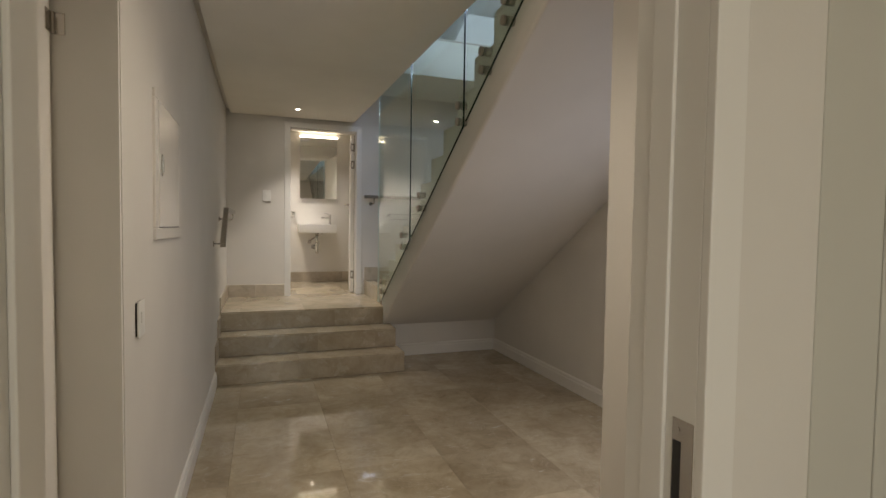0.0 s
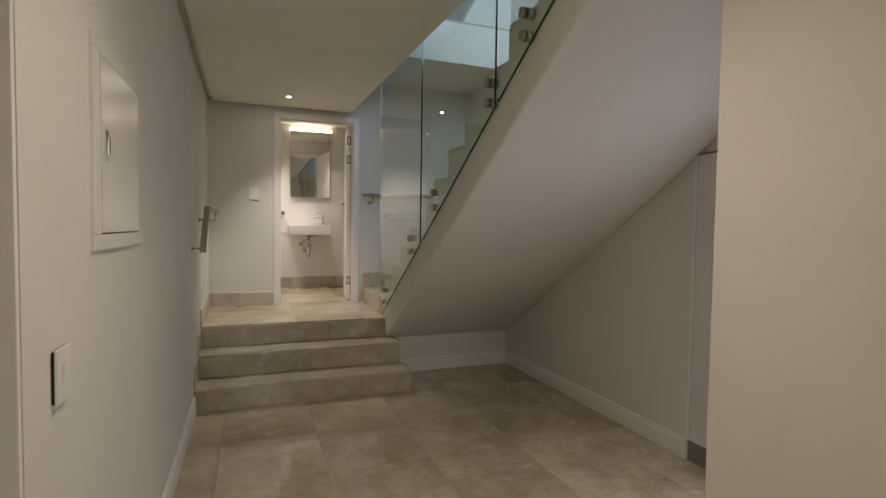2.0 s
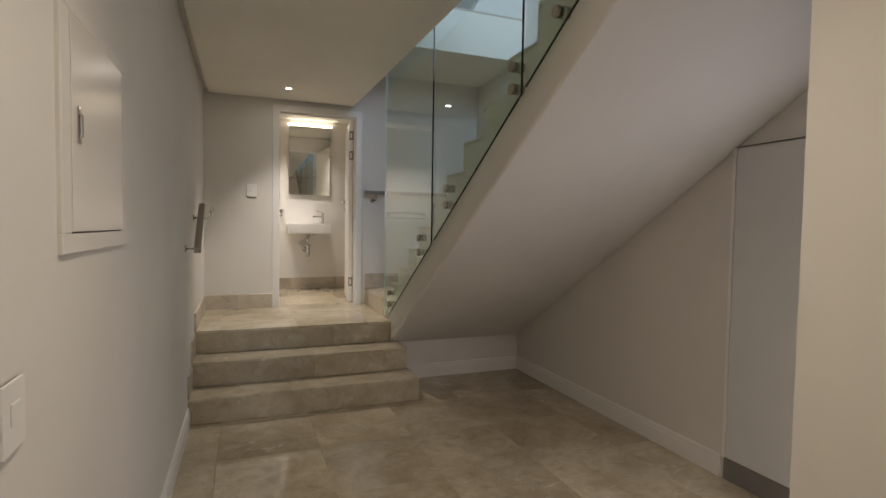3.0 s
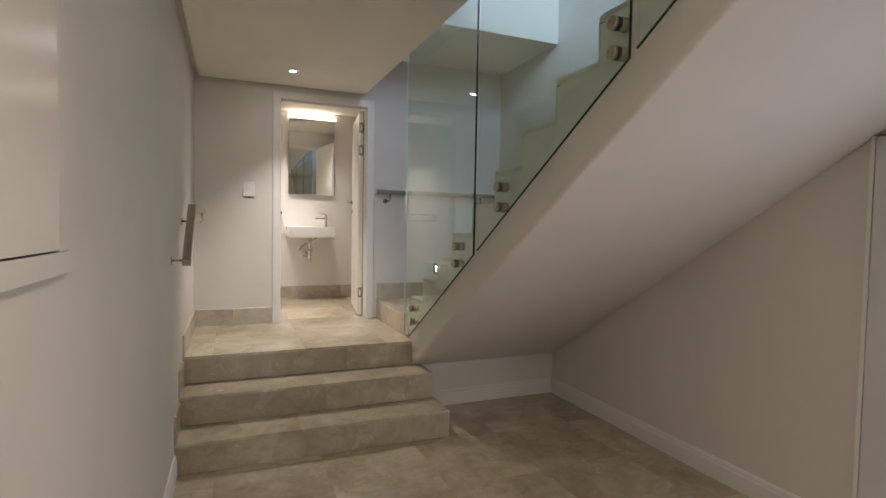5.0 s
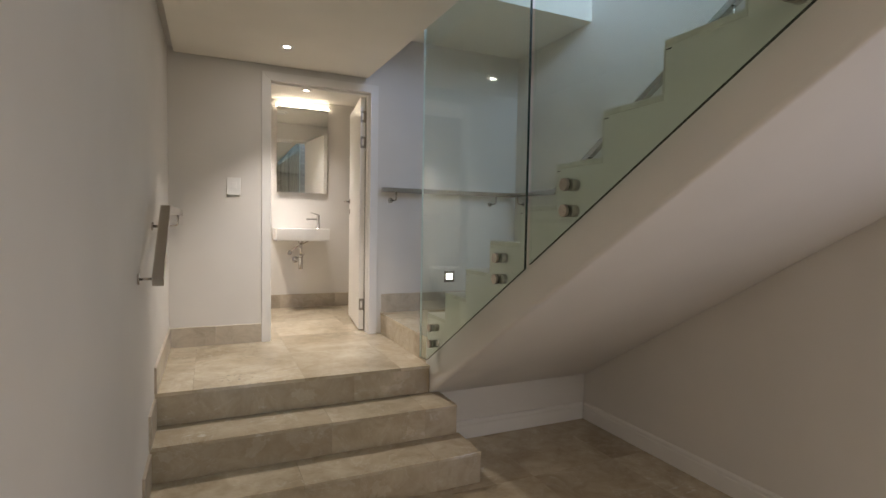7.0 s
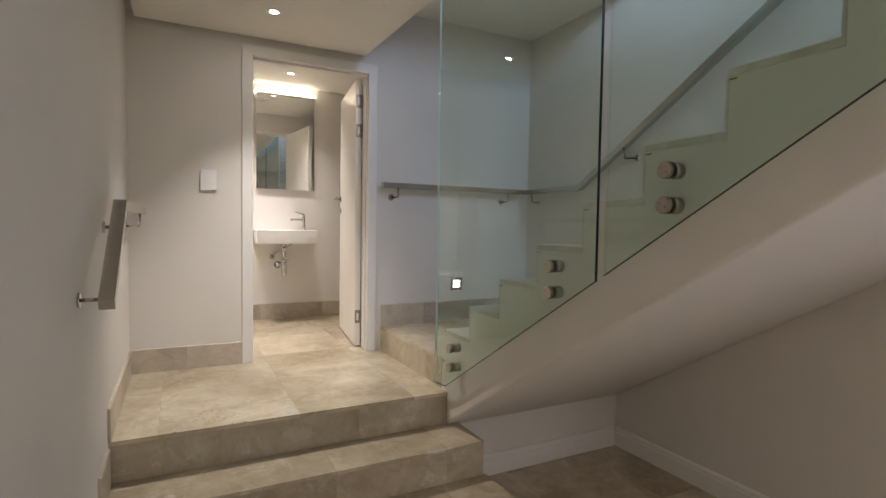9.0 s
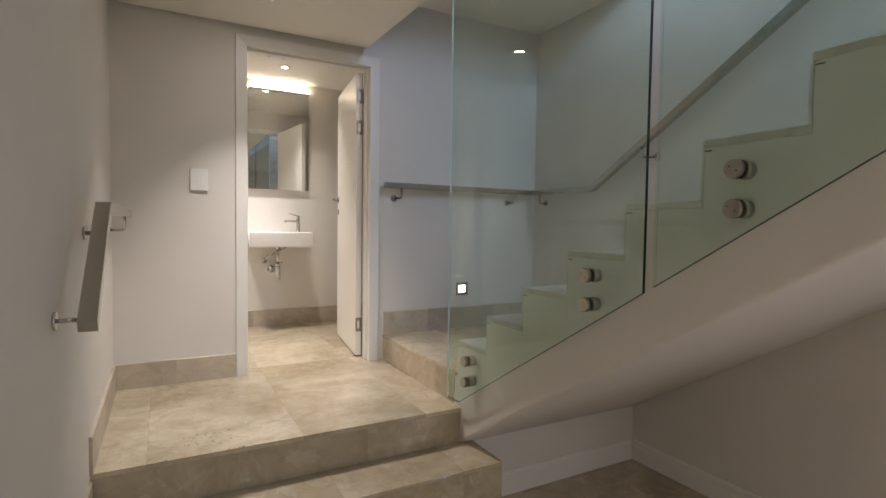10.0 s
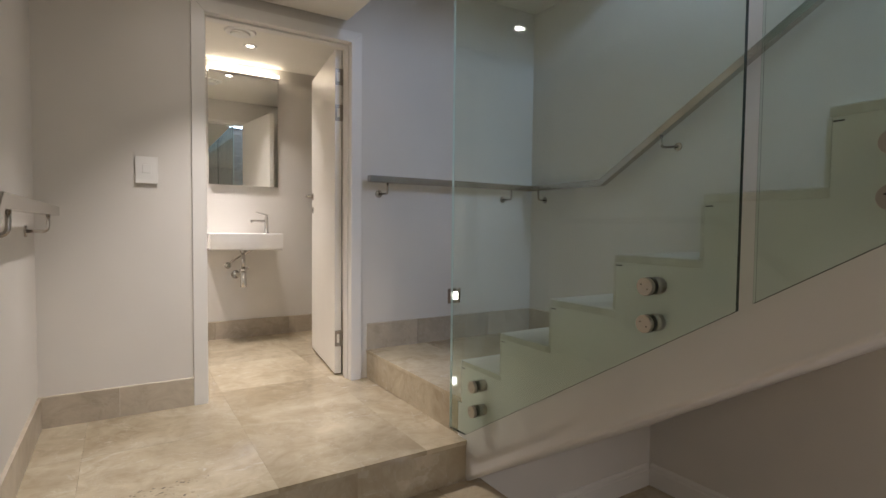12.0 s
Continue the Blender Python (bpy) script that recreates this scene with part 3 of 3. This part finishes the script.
# closed door set back in the left wall
lf = thing("recessed_door_frame", (LX - 0.15, 1.3, 0), "white painted frame of a door set back in the wall", "door frame")
for y0, y1 in ((0.86, 0.888), (1.705, 1.7195)):
    part("lining", bm_box(LX - 0.30, LX - 0.002, y0, y1, 0, 2.24, 0.001), TRIM, lf)
part("lining", bm_box(LX - 0.30, LX - 0.002, 0.888, 1.705, 2.21, 2.24, 0.001), TRIM, lf)
ld = thing("recessed_door", (LX - 0.17, 1.3, 0), "closed white flush door with a steel hinge", "door")
part("leaf", bm_box(LX - 0.205, LX - 0.163, 0.892, 1.697, 0.008, 2.205, 0.0015), DOOR, ld)
# grey strip painted as the shade of the hinge-side gap
part("edge_seal", bm_box(LX - 0.20, LX - 0.166, 1.6975, 1.7045, 0.008, 2.205), KICK, ld, "dark strip for the shade in the gap at the hinge side")
for z in (1.965, 0.25):
    bm = bm_box(LX - 0.163, LX - 0.160, 1.66, 1.697, z - 0.03, z + 0.03, 0.0008, 1)
    bm_box(LX - 0.163, LX - 0.130, 1.7022, 1.7048, z - 0.03, z + 0.03, 0.0008, 1, bm)
    bm_cyl((LX - 0.158, 1.700, z - 0.03), (LX - 0.158, 1.700, z + 0.03), 0.006, seg=12, bm=bm)
    part("hinge", bm, STEEL, ld, "brushed steel hinge")

# narrow unseen glazed door added in the recess behind the pier for daylight
gd = thing("assumed_glazed_door", (RX + 0.1, 2.085, 0), "narrow white glazed door, unseen and assumed, to let daylight into the recess", "door")
for y0, y1, z0, z1 in ((1.83, 1.875, 0.0, 2.145), (2.295, 2.34, 0.0, 2.145), (1.875, 2.295, 2.10, 2.145), (1.875, 2.295, 0.0, 0.06)):
    part("frame_bar", bm_box(RX + 0.09, RX + 0.13, y0, y1, z0, z1, 0.002), TRIM, gd)
gp = part("pane", bm_box(RX + 0.107, RX + 0.113, 1.875, 2.295, 0.06, 2.10), GLASS, gd)
gp.visible_shadow = False

# ---- glass screen along the stair ----
GX0, GX1 = 1.296, 1.308


def glass_line(y):
    return 0.625 + 0.618 * (5.30 - y)


def standoff(root, y, z):
    body = part("standoff", bm_cyl((GX1 + 0.001, y, z), (SX - 0.0005, y, z), 0.025, seg=28), CAP, root, "steel glass standoff", True)
    part("gasket", bm_cyl((GX0 - 0.0025, y, z), (GX0 - 0.0005, y, z), 0.0258, seg=28), BLACK, body)
    bm = bm_cyl((GX0 - 0.018, y, z), (GX0 - 0.0026, y, z), 0.0255, seg=28, bevel=0.0022)
    part("cap", bm, CAP, body, "round brushed steel cap", True)
    for dy, dz in ((0.010, 0.006), (-0.010, -0.006)):
        part("pin_hole", bm_cyl((GX0 - 0.0186, y + dy, z + dz), (GX0 - 0.0176, y + dy, z + dz), 0.0022, seg=8), BLACK, body)


def glass_panel(y0, y1, top, ys, label, foot=None):
    """A pane from y0 (far) to y1 (near), its foot along the rake."""
    root = thing("glass_panel", (GX0, y0, glass_line(y0)), label, "glass panel", "glass screen along the stair")
    bm = bm_prism(([(y0, foot)] if foot else []) + [(y0 if not foot else 5.33, glass_line(y0 if not foot else 5.33)), (y1, glass_line(y1)), (y1, top), (y0, top)], "x", GX0, GX1, 0.0008)
    bm.faces.ensure_lookup_table()
    for f in bm.faces:
        f.material_index = 0 if abs(f.normal.x) > 0.9 and f.calc_area() > 0.1 else (2 if foot else 0) if f.normal.y > 0.5 else 1
    part("pane", bm, [GLASS, GEDGE, GLINT], root)
    for y in ys:
        z = glass_line(y) + 0.185
        standoff(root, y, z)
        standoff(root, y, z - 0.104)


GL = "tall frameless green-tinted glass panel on steel standoffs"
glass_panel(5.448, 4.200, 3.30, (5.258, 4.442), GL, 0.60)
glass_panel(4.163, 2.995, 3.40, (3.912, 3.065), GL)
glass_panel(2.960, 1.80, 3.90, (2.70, 2.42), GL)

# ---- handrails ----
RZ = 1.787


def gooseneck(root, start, drop, wall_pt, normal):
    """A bent bracket from under the rail to a round rose on the wall."""
    s, w, n = Vector(start), Vector(wall_pt), Vector(normal)
    pts = [s, s - Vector((0, 0, drop * 0.5))]
    knee = Vector((s.x, s.y, w.z))
    a, b = knee + Vector((0, 0, drop * 0.5)), knee - n * 0.02
    for i in range(1, 7):
        u = i / 6
        pts.append(a * (1 - u) ** 2 + 2 * u * (1 - u) * knee + b * u * u)
    pts.append(w + n * 0.004)
    br = part("bracket", bm_tube(pts, 0.0072), STEEL, root, "bent steel bracket", True)
    part("rose", bm_cyl(w + n * 0.0005, w + n * 0.008, 0.024, seg=24, bevel=0.002), STEEL, br, "round steel wall rose", True)


def straight_bracket(root, a, wall_pt, normal):
    w, n = Vector(wall_pt), Vector(normal)
    br = part("bracket", bm_tube([a, w + n * 0.004], 0.006), STEEL, root, "short steel bracket", True)
    part("rose", bm_cyl(w + n * 0.0005, w + n * 0.008, 0.024, seg=24, bevel=0.002), STEEL, br, "round steel wall rose", True)


hr = thing("handrail", (LX, 4.7, 1.2), "short brushed steel handrail of square tube beside the steps", "handrail")
part("rail", bm_prism(thick_line([(4.67, 1.238), (5.12, 1.552), (6.40, 1.552)], 0.040), "x", LX + 0.056, LX + 0.100, 0.0015), STEEL, hr)
straight_bracket(hr, (LX + 0.058, 4.71, 1.250), (LX, 4.71, 1.250), (1, 0, 0))
gooseneck(hr, (LX + 0.078, 5.31, 1.533), 0.06, (LX, 5.31, 1.465), (1, 0, 0))
gooseneck(hr, (LX + 0.078, 6.20, 1.533), 0.06, (LX, 6.20, 1.465), (1, 0, 0))

wr = thing("wall_handrail", (RX, 5.8, RZ), "long brushed steel handrail round the quarter landing and up the stair", "handrail")
part("rail", bm_box(1.325, RX - 0.045, BY - 0.092, BY - 0.045, RZ - 0.02, RZ + 0.02, 0.0015), STEEL, wr)
part("rail", bm_prism(thick_line([(BY - 0.093, RZ), (5.755, RZ), (1.4, RZ + 0.616 * 4.355)], 0.040), "x", RX - 0.092, RX - 0.045, 0.0015), STEEL, wr)
for x in (1.45, 2.43):
    gooseneck(wr, (x, BY - 0.068, RZ - 0.019), 0.06, (x - 0.03, BY, RZ - 0.085), (0, -1, 0))
gooseneck(wr, (RX - 0.068, 6.33, RZ - 0.019), 0.06, (RX, 6.33, RZ - 0.085), (-1, 0, 0))
for y in (5.34, 4.2, 3.0):
    z = RZ + 0.616 * (5.755 - y)
    gooseneck(wr, (RX - 0.068, y, z - 0.02), 0.06, (RX, y - 0.06, z - 0.085), (-1, 0, 0))

# windows that let the daylight in


def window(name, x0, x1, y, z0, z1, label):
    root = tagged(thing(name, ((x0 + x1) / 2, y, z0), label, "window"), kind="structure")
    w = 0.05
    for a, b, c, d in ((x0, x0 + w, z0, z1), (x1 - w, x1, z0, z1), (x0 + w, x1 - w, z1 - w, z1), (x0 + w, x1 - w, z0, z0 + w)):
        part("window_frame", bm_box(a, b, y - 0.025, y + 0.025, c, d, 0.003), TRIM, root)
    pane = part("pane", bm_box(x0 + w, x1 - w, y - 0.004, y + 0.004, z0 + w, z1 - w), GLASS, root)
    pane.visible_shadow = False
    part("window_sill", bm_box(x0, x1, y + 0.026, y + 0.085, z0 - 0.0, z0 + 0.02, 0.003), TRIM, root)


# unseen wide window, added to light the parapet and upper stairwell wall
window("added_window", -2.05, -0.65, 0.25, 3.62, 5.5, "wide white-framed window added out of view on the upper floor")
window("window_1", 2.0, 2.6, 0.25, 3.62, 5.5, "narrow tall white-framed window at the head of the stair")
window("window_2", -1.2, 1.2, -3.16, 0.9, 2.5, "wide white-framed window of the room behind")

# ---- wall fittings ----


def switch_plate(m, w, h, label):
    root = thing("light_switch", m.translation, label, "light switch")
    # first piece: black fill giving the shade of the gap behind the plate
    for nm, bm, mt in (("back_box", bm_box(-w / 2 + 0.004, w / 2 - 0.004, -0.006, -0.0005, -h / 2 + 0.004, h / 2 - 0.004), BLACK),
                       ("plate", bm_box(-w / 2, w / 2, -0.012, -0.0065, -h / 2, h / 2, 0.0015), PLASTIC),
                       ("rocker", bm_box(-w * 0.20, w * 0.20, -0.0150, -0.0118, -h * 0.12, h * 0.20, 0.0012), PLASTIC)):
        bm.transform(m)
        part(nm, bm, mt, root)
    return root


switch_plate(Matrix.Translation((0.168, BY, 1.765)), 0.096, 0.130, "white plastic light switch on the wall beside the bathroom door")
switch_plate(Matrix.Translation((LX, 1.906, 1.100)) @ Matrix.Rotation(radians(90), 4, "Z"), 0.09, 0.118, "white plastic light switch standing proud of the hall wall")

db = thing("distribution_board", (LX, 2.48, 1.63), "white enamelled electrical panel with a flush hinged door", "electrical panel")
Y0, Y1, Z0, Z1 = 2.172, 2.80, 1.352, 1.925
for nm, q in (("frame_bar", (Y0, Y1, Z0, Z0 + 0.045)), ("frame_bar", (Y0, Y1, Z1 - 0.033, Z1)), ("frame_bar", (Y0, Y0 + 0.065, Z0 + 0.045, Z1 - 0.033)), ("frame_bar", (Y1 - 0.065, Y1, Z0 + 0.045, Z1 - 0.033))):
    part(nm, bm_box(LX - 0.004, LX + 0.011, q[0], q[1], q[2], q[3], 0.003), WALL, db)
# solid black backing puts the shade of the door gaps into colour
part("recess", bm_box(LX - 0.003, LX + 0.006, Y0 + 0.06, Y1 - 0.06, Z0 + 0.04, Z1 - 0.03), BLACK, db)
pd = part("door", bm_box(LX + 0.0065, LX + 0.0125, Y0 + 0.067, Y1 - 0.066, Z0 + 0.049, Z1 - 0.035, 0.0012), PANEL, db, "satin white panel door")
bm = bm_box(LX + 0.0126, LX + 0.0165, 2.275, 2.297, 1.603, 1.690, 0.002)
bm_box(LX + 0.0165, LX + 0.022, 2.281, 2.291, 1.618, 1.672, 0.0015, 1, bm)
part("latch", bm, CHROME, pd, "chrome slide latch")

step_light = thing("step_light", (1.99, BY, 1.03), "square recessed steel step light, switched on", "step light")
bm = bm_prism([(1.939, 0.979), (2.043, 0.979), (2.043, 1.081), (1.939, 1.081)], "y", BY - 0.006, BY - 0.0005, 0.0015)
part("face_plate", bm, STEEL, step_light, "brushed steel face plate")
part("lens", bm_box(1.963, 2.019, BY - 0.008, BY - 0.0062, 1.003, 1.057, 0.0005, 1), STEPLED, step_light, "glowing lens")

# tall flush cupboard in the right wall
rc = thing("understair_cupboard", (RX, 2.9, 0), "tall pale grey flush cupboard with a dark kickboard", "cupboard")
part("side_panel", bm_box(2.655, RX - 0.001, 2.967, 2.985, 0.132, 1.893, 0.001), TRIM, rc)
for a, b in ((2.36, 2.963),):
    part("cupboard_door", bm_box(2.657, 2.676, a, b, 0.135, 1.885, 0.0015), CUPB, rc)
# thin dark sheet takes the place of shade in the top gap
part("top_filler", bm_box(2.660, RX - 0.001, 2.35, 2.985, 1.894, 1.8955), KICK, rc, "dark strip for the shade in the gap over the doors")
part("kickboard", bm_box(2.672, RX - 0.001, 2.35, 2.985, 0.001, 0.13), KICK, rc)

# ---- ceiling lights ----


def downlight(x, y, z, label):
    root = thing("downlight", (x, y, z), label, "downlight", "recessed ceiling downlights")
    bm = bmesh.new()
    n = 32
    rings = []
    for r, h in ((0.050, 0.0), (0.048, -0.003), (0.032, -0.004), (0.027, 0.0), (0.024, 0.0)):
        rings.append([bm.verts.new((x + r * math.cos(2 * math.pi * k / n), y + r * math.sin(2 * math.pi * k / n), z - 0.0005 + h)) for k in range(n)])
    for a, b in zip(rings, rings[1:]):
        for k in range(n):
            bm.faces.new((a[k], a[(k + 1) % n], b[(k + 1) % n], b[k]))
    part("rim", bm, PLASTIC, root, "white metal rim", True)
    part("lens", bm_cyl((x, y, z - 0.0025), (x, y, z - 0.0006), 0.024, seg=24), LED, root, "glowing lens")


downlight(0.49, 5.97, CZ, "one of two small round recessed downlights glowing warm in the hall ceiling, the near one added")
# unseen fitting, added to go with the near fill
downlight(0.58, 1.8, CZ, "one of two small round recessed downlights glowing warm in the hall ceiling, the near one added")
downlight(0.254, 7.53, 2.83, "small round recessed downlight glowing warm above the toilet")
downlight(0.89, 7.60, 2.83, "small round recessed downlight glowing warm in the bathroom ceiling")

vent = thing("extractor_vent", (0.77, 7.33, 2.83), "round white extractor disc on the bathroom ceiling", "vent")
bm = bm_cyl((0.77, 7.33, 2.829), (0.77, 7.33, 2.817), 0.105, 0.095, seg=36, bevel=0.003)
part("ring", bm, PLASTIC, vent, "", True)
part("cone", bm_cyl((0.77, 7.33, 2.816), (0.77, 7.33, 2.802), 0.066, 0.060, seg=32, bevel=0.004), PLASTIC, vent, "", True)

# ---- bathroom ----
mirror = thing("mirror_cabinet", (0.93, 8.06, 1.83), "frameless wall mirror over the basin under a light strip", "mirror")
part("backing", bm_box(0.665, 1.195, 8.051, 8.079, 1.835, 2.715), DOOR, mirror)
part("mirror_glass", bm_box(0.658, 1.203, 8.045, 8.050, 1.826, 2.722, 0.0008, 1), MIRROR, mirror)
sl = thing("mirror_light", (0.93, 8.05, 2.75), "glowing warm strip light above the mirror", "light")
part("housing", bm_box(0.665, 1.215, 8.03, 8.079, 2.728, 2.742, 0.001), PLASTIC, sl)
part("diffuser", bm_box(0.655, 1.212, 8.035, 8.075, 2.7425, 2.768, 0.004), STRIP, sl, "glowing diffuser")

basin = thing("wash_basin", (0.895, 7.9, 1.3), "white rectangular wall-hung ceramic basin", "basin")
bm = bmesh.new()
bx0, bx1, by0, by1, bz0, bz1 = 0.623, 1.168, 7.745, 8.079, 1.303, 1.433
loops = []
for inset, z in ((0.010, bz0), (0.002, bz0 + 0.012), (0.0, bz0 + 0.06), (0.0, bz1), (0.014, bz1 + 0.001), (0.020, bz1 - 0.006), (0.032, bz1 - 0.07), (0.09, bz1 - 0.085)):
    yb = by1 - (0.09 if z >= bz1 - 0.1 and inset > 0.013 else 0)
    loops.append([bm.verts.new(p) for p in ((bx0 + inset, by0 + inset, z), (bx1 - inset, by0 + inset, z), (bx1 - inset, yb, z), (bx0 + inset, yb, z))])
bm.faces.new(loops[0])
for a, b in zip(loops, loops[1:]):
    for k in range(4):
        bm.faces.new((a[k], a[(k + 1) % 4], b[(k + 1) % 4], b[k]))
bm.faces.new(loops[-1])
bmesh.ops.bevel(bm, geom=bm.edges[:], offset=0.003, segments=2, profile=0.5, affect="EDGES")
part("bowl", bm, CERAMIC, basin)
tap = thing("basin_mixer", (1.10, 8.02, 1.434), "chrome single-lever basin mixer tap", "tap")
part("tap_body", bm_cyl((1.10, 8.02, 1.4345), (1.10, 8.02, 1.575), 0.0165, 0.015, seg=24, bevel=0.002), CHROME, tap, "", True)
part("base_ring", bm_cyl((1.10, 8.02, 1.4342), (1.10, 8.02, 1.442), 0.022, seg=24, bevel=0.001), CHROME, tap, "", True)
part("spout", bm_prism([(0.970, 1.531), (1.098, 1.522), (1.098, 1.546), (0.975, 1.545), (0.969, 1.541)], "y", 8.010, 8.030, 0.003), CHROME, tap)
part("aerator", bm_cyl((0.980, 8.02, 1.533), (0.980, 8.02, 1.520), 0.009, seg=16), CHROME, tap, "", True)
part("lever", bm_prism([(1.014, 1.606), (1.112, 1.576), (1.115, 1.587), (1.016, 1.613)], "y", 8.013, 8.027, 0.002), CHROME, tap)
trap = thing("bottle_trap", (0.895, 7.95, 1.1), "chrome bottle trap and valve under the basin", "trap")
part("nut", bm_cyl((0.895, 7.93, 1.303), (0.895, 7.93, 1.276), 0.026, seg=8, bevel=0.002), STEEL, trap, "dark steel waste nut")
part("tailpiece", bm_cyl((0.895, 7.93, 1.276), (0.895, 7.93, 1.13), 0.016, seg=18), CHROME, trap, "", True)
part("collar", bm_cyl((0.895, 7.93, 1.145), (0.895, 7.93, 1.122), 0.029, seg=22, bevel=0.003), CHROME, trap, "", True)
part("bottle", bm_cyl((0.895, 7.93, 1.122), (0.895, 7.93, 0.995), 0.025, seg=22, bevel=0.004), CHROME, trap, "", True)
part("waste_arm", bm_tube([(0.895, 7.93, 1.09), (0.885, 7.98, 1.09), (0.868, 8.02, 1.09), (0.86, 8.078, 1.09)], 0.016), CHROME, trap, "", True)
part("wall_rose", bm_cyl((0.86, 8.079, 1.09), (0.86, 8.066, 1.09), 0.036, seg=24, bevel=0.002), CHROME, trap, "", True)
part("stop_valve", bm_cyl((0.80, 8.079, 1.165), (0.80, 8.012, 1.165), 0.019, seg=18, bevel=0.003), CHROME, trap, "", True)
part("valve_rose", bm_cyl((0.80, 8.079, 1.165), (0.80, 8.07, 1.165), 0.027, seg=20, bevel=0.002), CHROME, trap, "", True)
part("side_cap", bm_cyl((0.905, 7.93, 1.15), (0.935, 7.93, 1.15), 0.012, seg=14, bevel=0.002), CHROME, trap, "", True)
part("hose", bm_tube([(0.80, 8.03, 1.175), (0.83, 8.025, 1.205), (0.88, 8.01, 1.24), (0.94, 8.0, 1.272), (1.0, 8.0, 1.303)], 0.007), STEEL, trap, "braided steel hose", True)

rail = thing("towel_rail", (0.3, 8.05, 1.6), "double chrome towel rail on the bathroom wall", "towel rail")
for z, y in ((1.615, 8.02), (1.535, 8.0)):
    part("bar", bm_tube([(0.03, y, z), (0.57, y, z)], 0.008), CHROME, rail, "", True)
for x in (0.04, 0.56):
    part("post", bm_tube([(x, 8.079, 1.60), (x, 8.03, 1.60), (x, 8.01, 1.58), (x, 8.0, 1.535)], 0.008), CHROME, rail, "", True)
    part("rose", bm_cyl((x, 8.0795, 1.60), (x, 8.070, 1.60), 0.026, seg=20), CHROME, rail, "", True)

wc = thing("toilet", (0.02, 7.8, LAND + 0.2), "white wall-hung ceramic toilet with a closed lid", "toilet")
bm = bmesh.new()
n, rings = 28, []
for z, s, back in ((0.10, 0.55, 0.16), (0.16, 0.72, 0.08), (0.26, 0.88, 0.03), (0.38, 1.0, 0.0), (0.40, 1.0, 0.0)):
    ring = []
    for k in range(n):
        a = 2 * math.pi * k / n
        px, py = 0.18 * s * math.cos(a), 0.27 * s * math.sin(a)
        ring.append(bm.verts.new((0.02 + px, 8.076 - 0.26 - back * 0.4 + (min(py, 0.259)), LAND + z)))
    rings.append(ring)
for a, b in zip(rings, rings[1:]):
    for k in range(n):
        bm.faces.new((a[k], a[(k + 1) % n], b[(k + 1) % n], b[k]))
bm.faces.new(rings[0])
bm.faces.new(rings[-1])
part("bowl", bm, CERAMIC, wc, "", True)
bm = bmesh.new()
rings = []
for z, s in ((0.402, 0.98), (0.405, 1.02), (0.432, 1.02), (0.440, 0.97)):
    rings.append([bm.verts.new((0.02 + 0.18 * s * math.cos(2 * math.pi * k / n), 7.815 + 0.26 * s * math.sin(2 * math.pi * k / n) * 0.96, LAND + z)) for k in range(n)])
for a, b in zip(rings, rings[1:]):
    for k in range(n):
        bm.faces.new((a[k], a[(k + 1) % n], b[(k + 1) % n], b[k]))
bm.faces.new(rings[0])
bm.faces.new(rings[-1])
part("lid", bm, PLASTIC, wc, "", True)
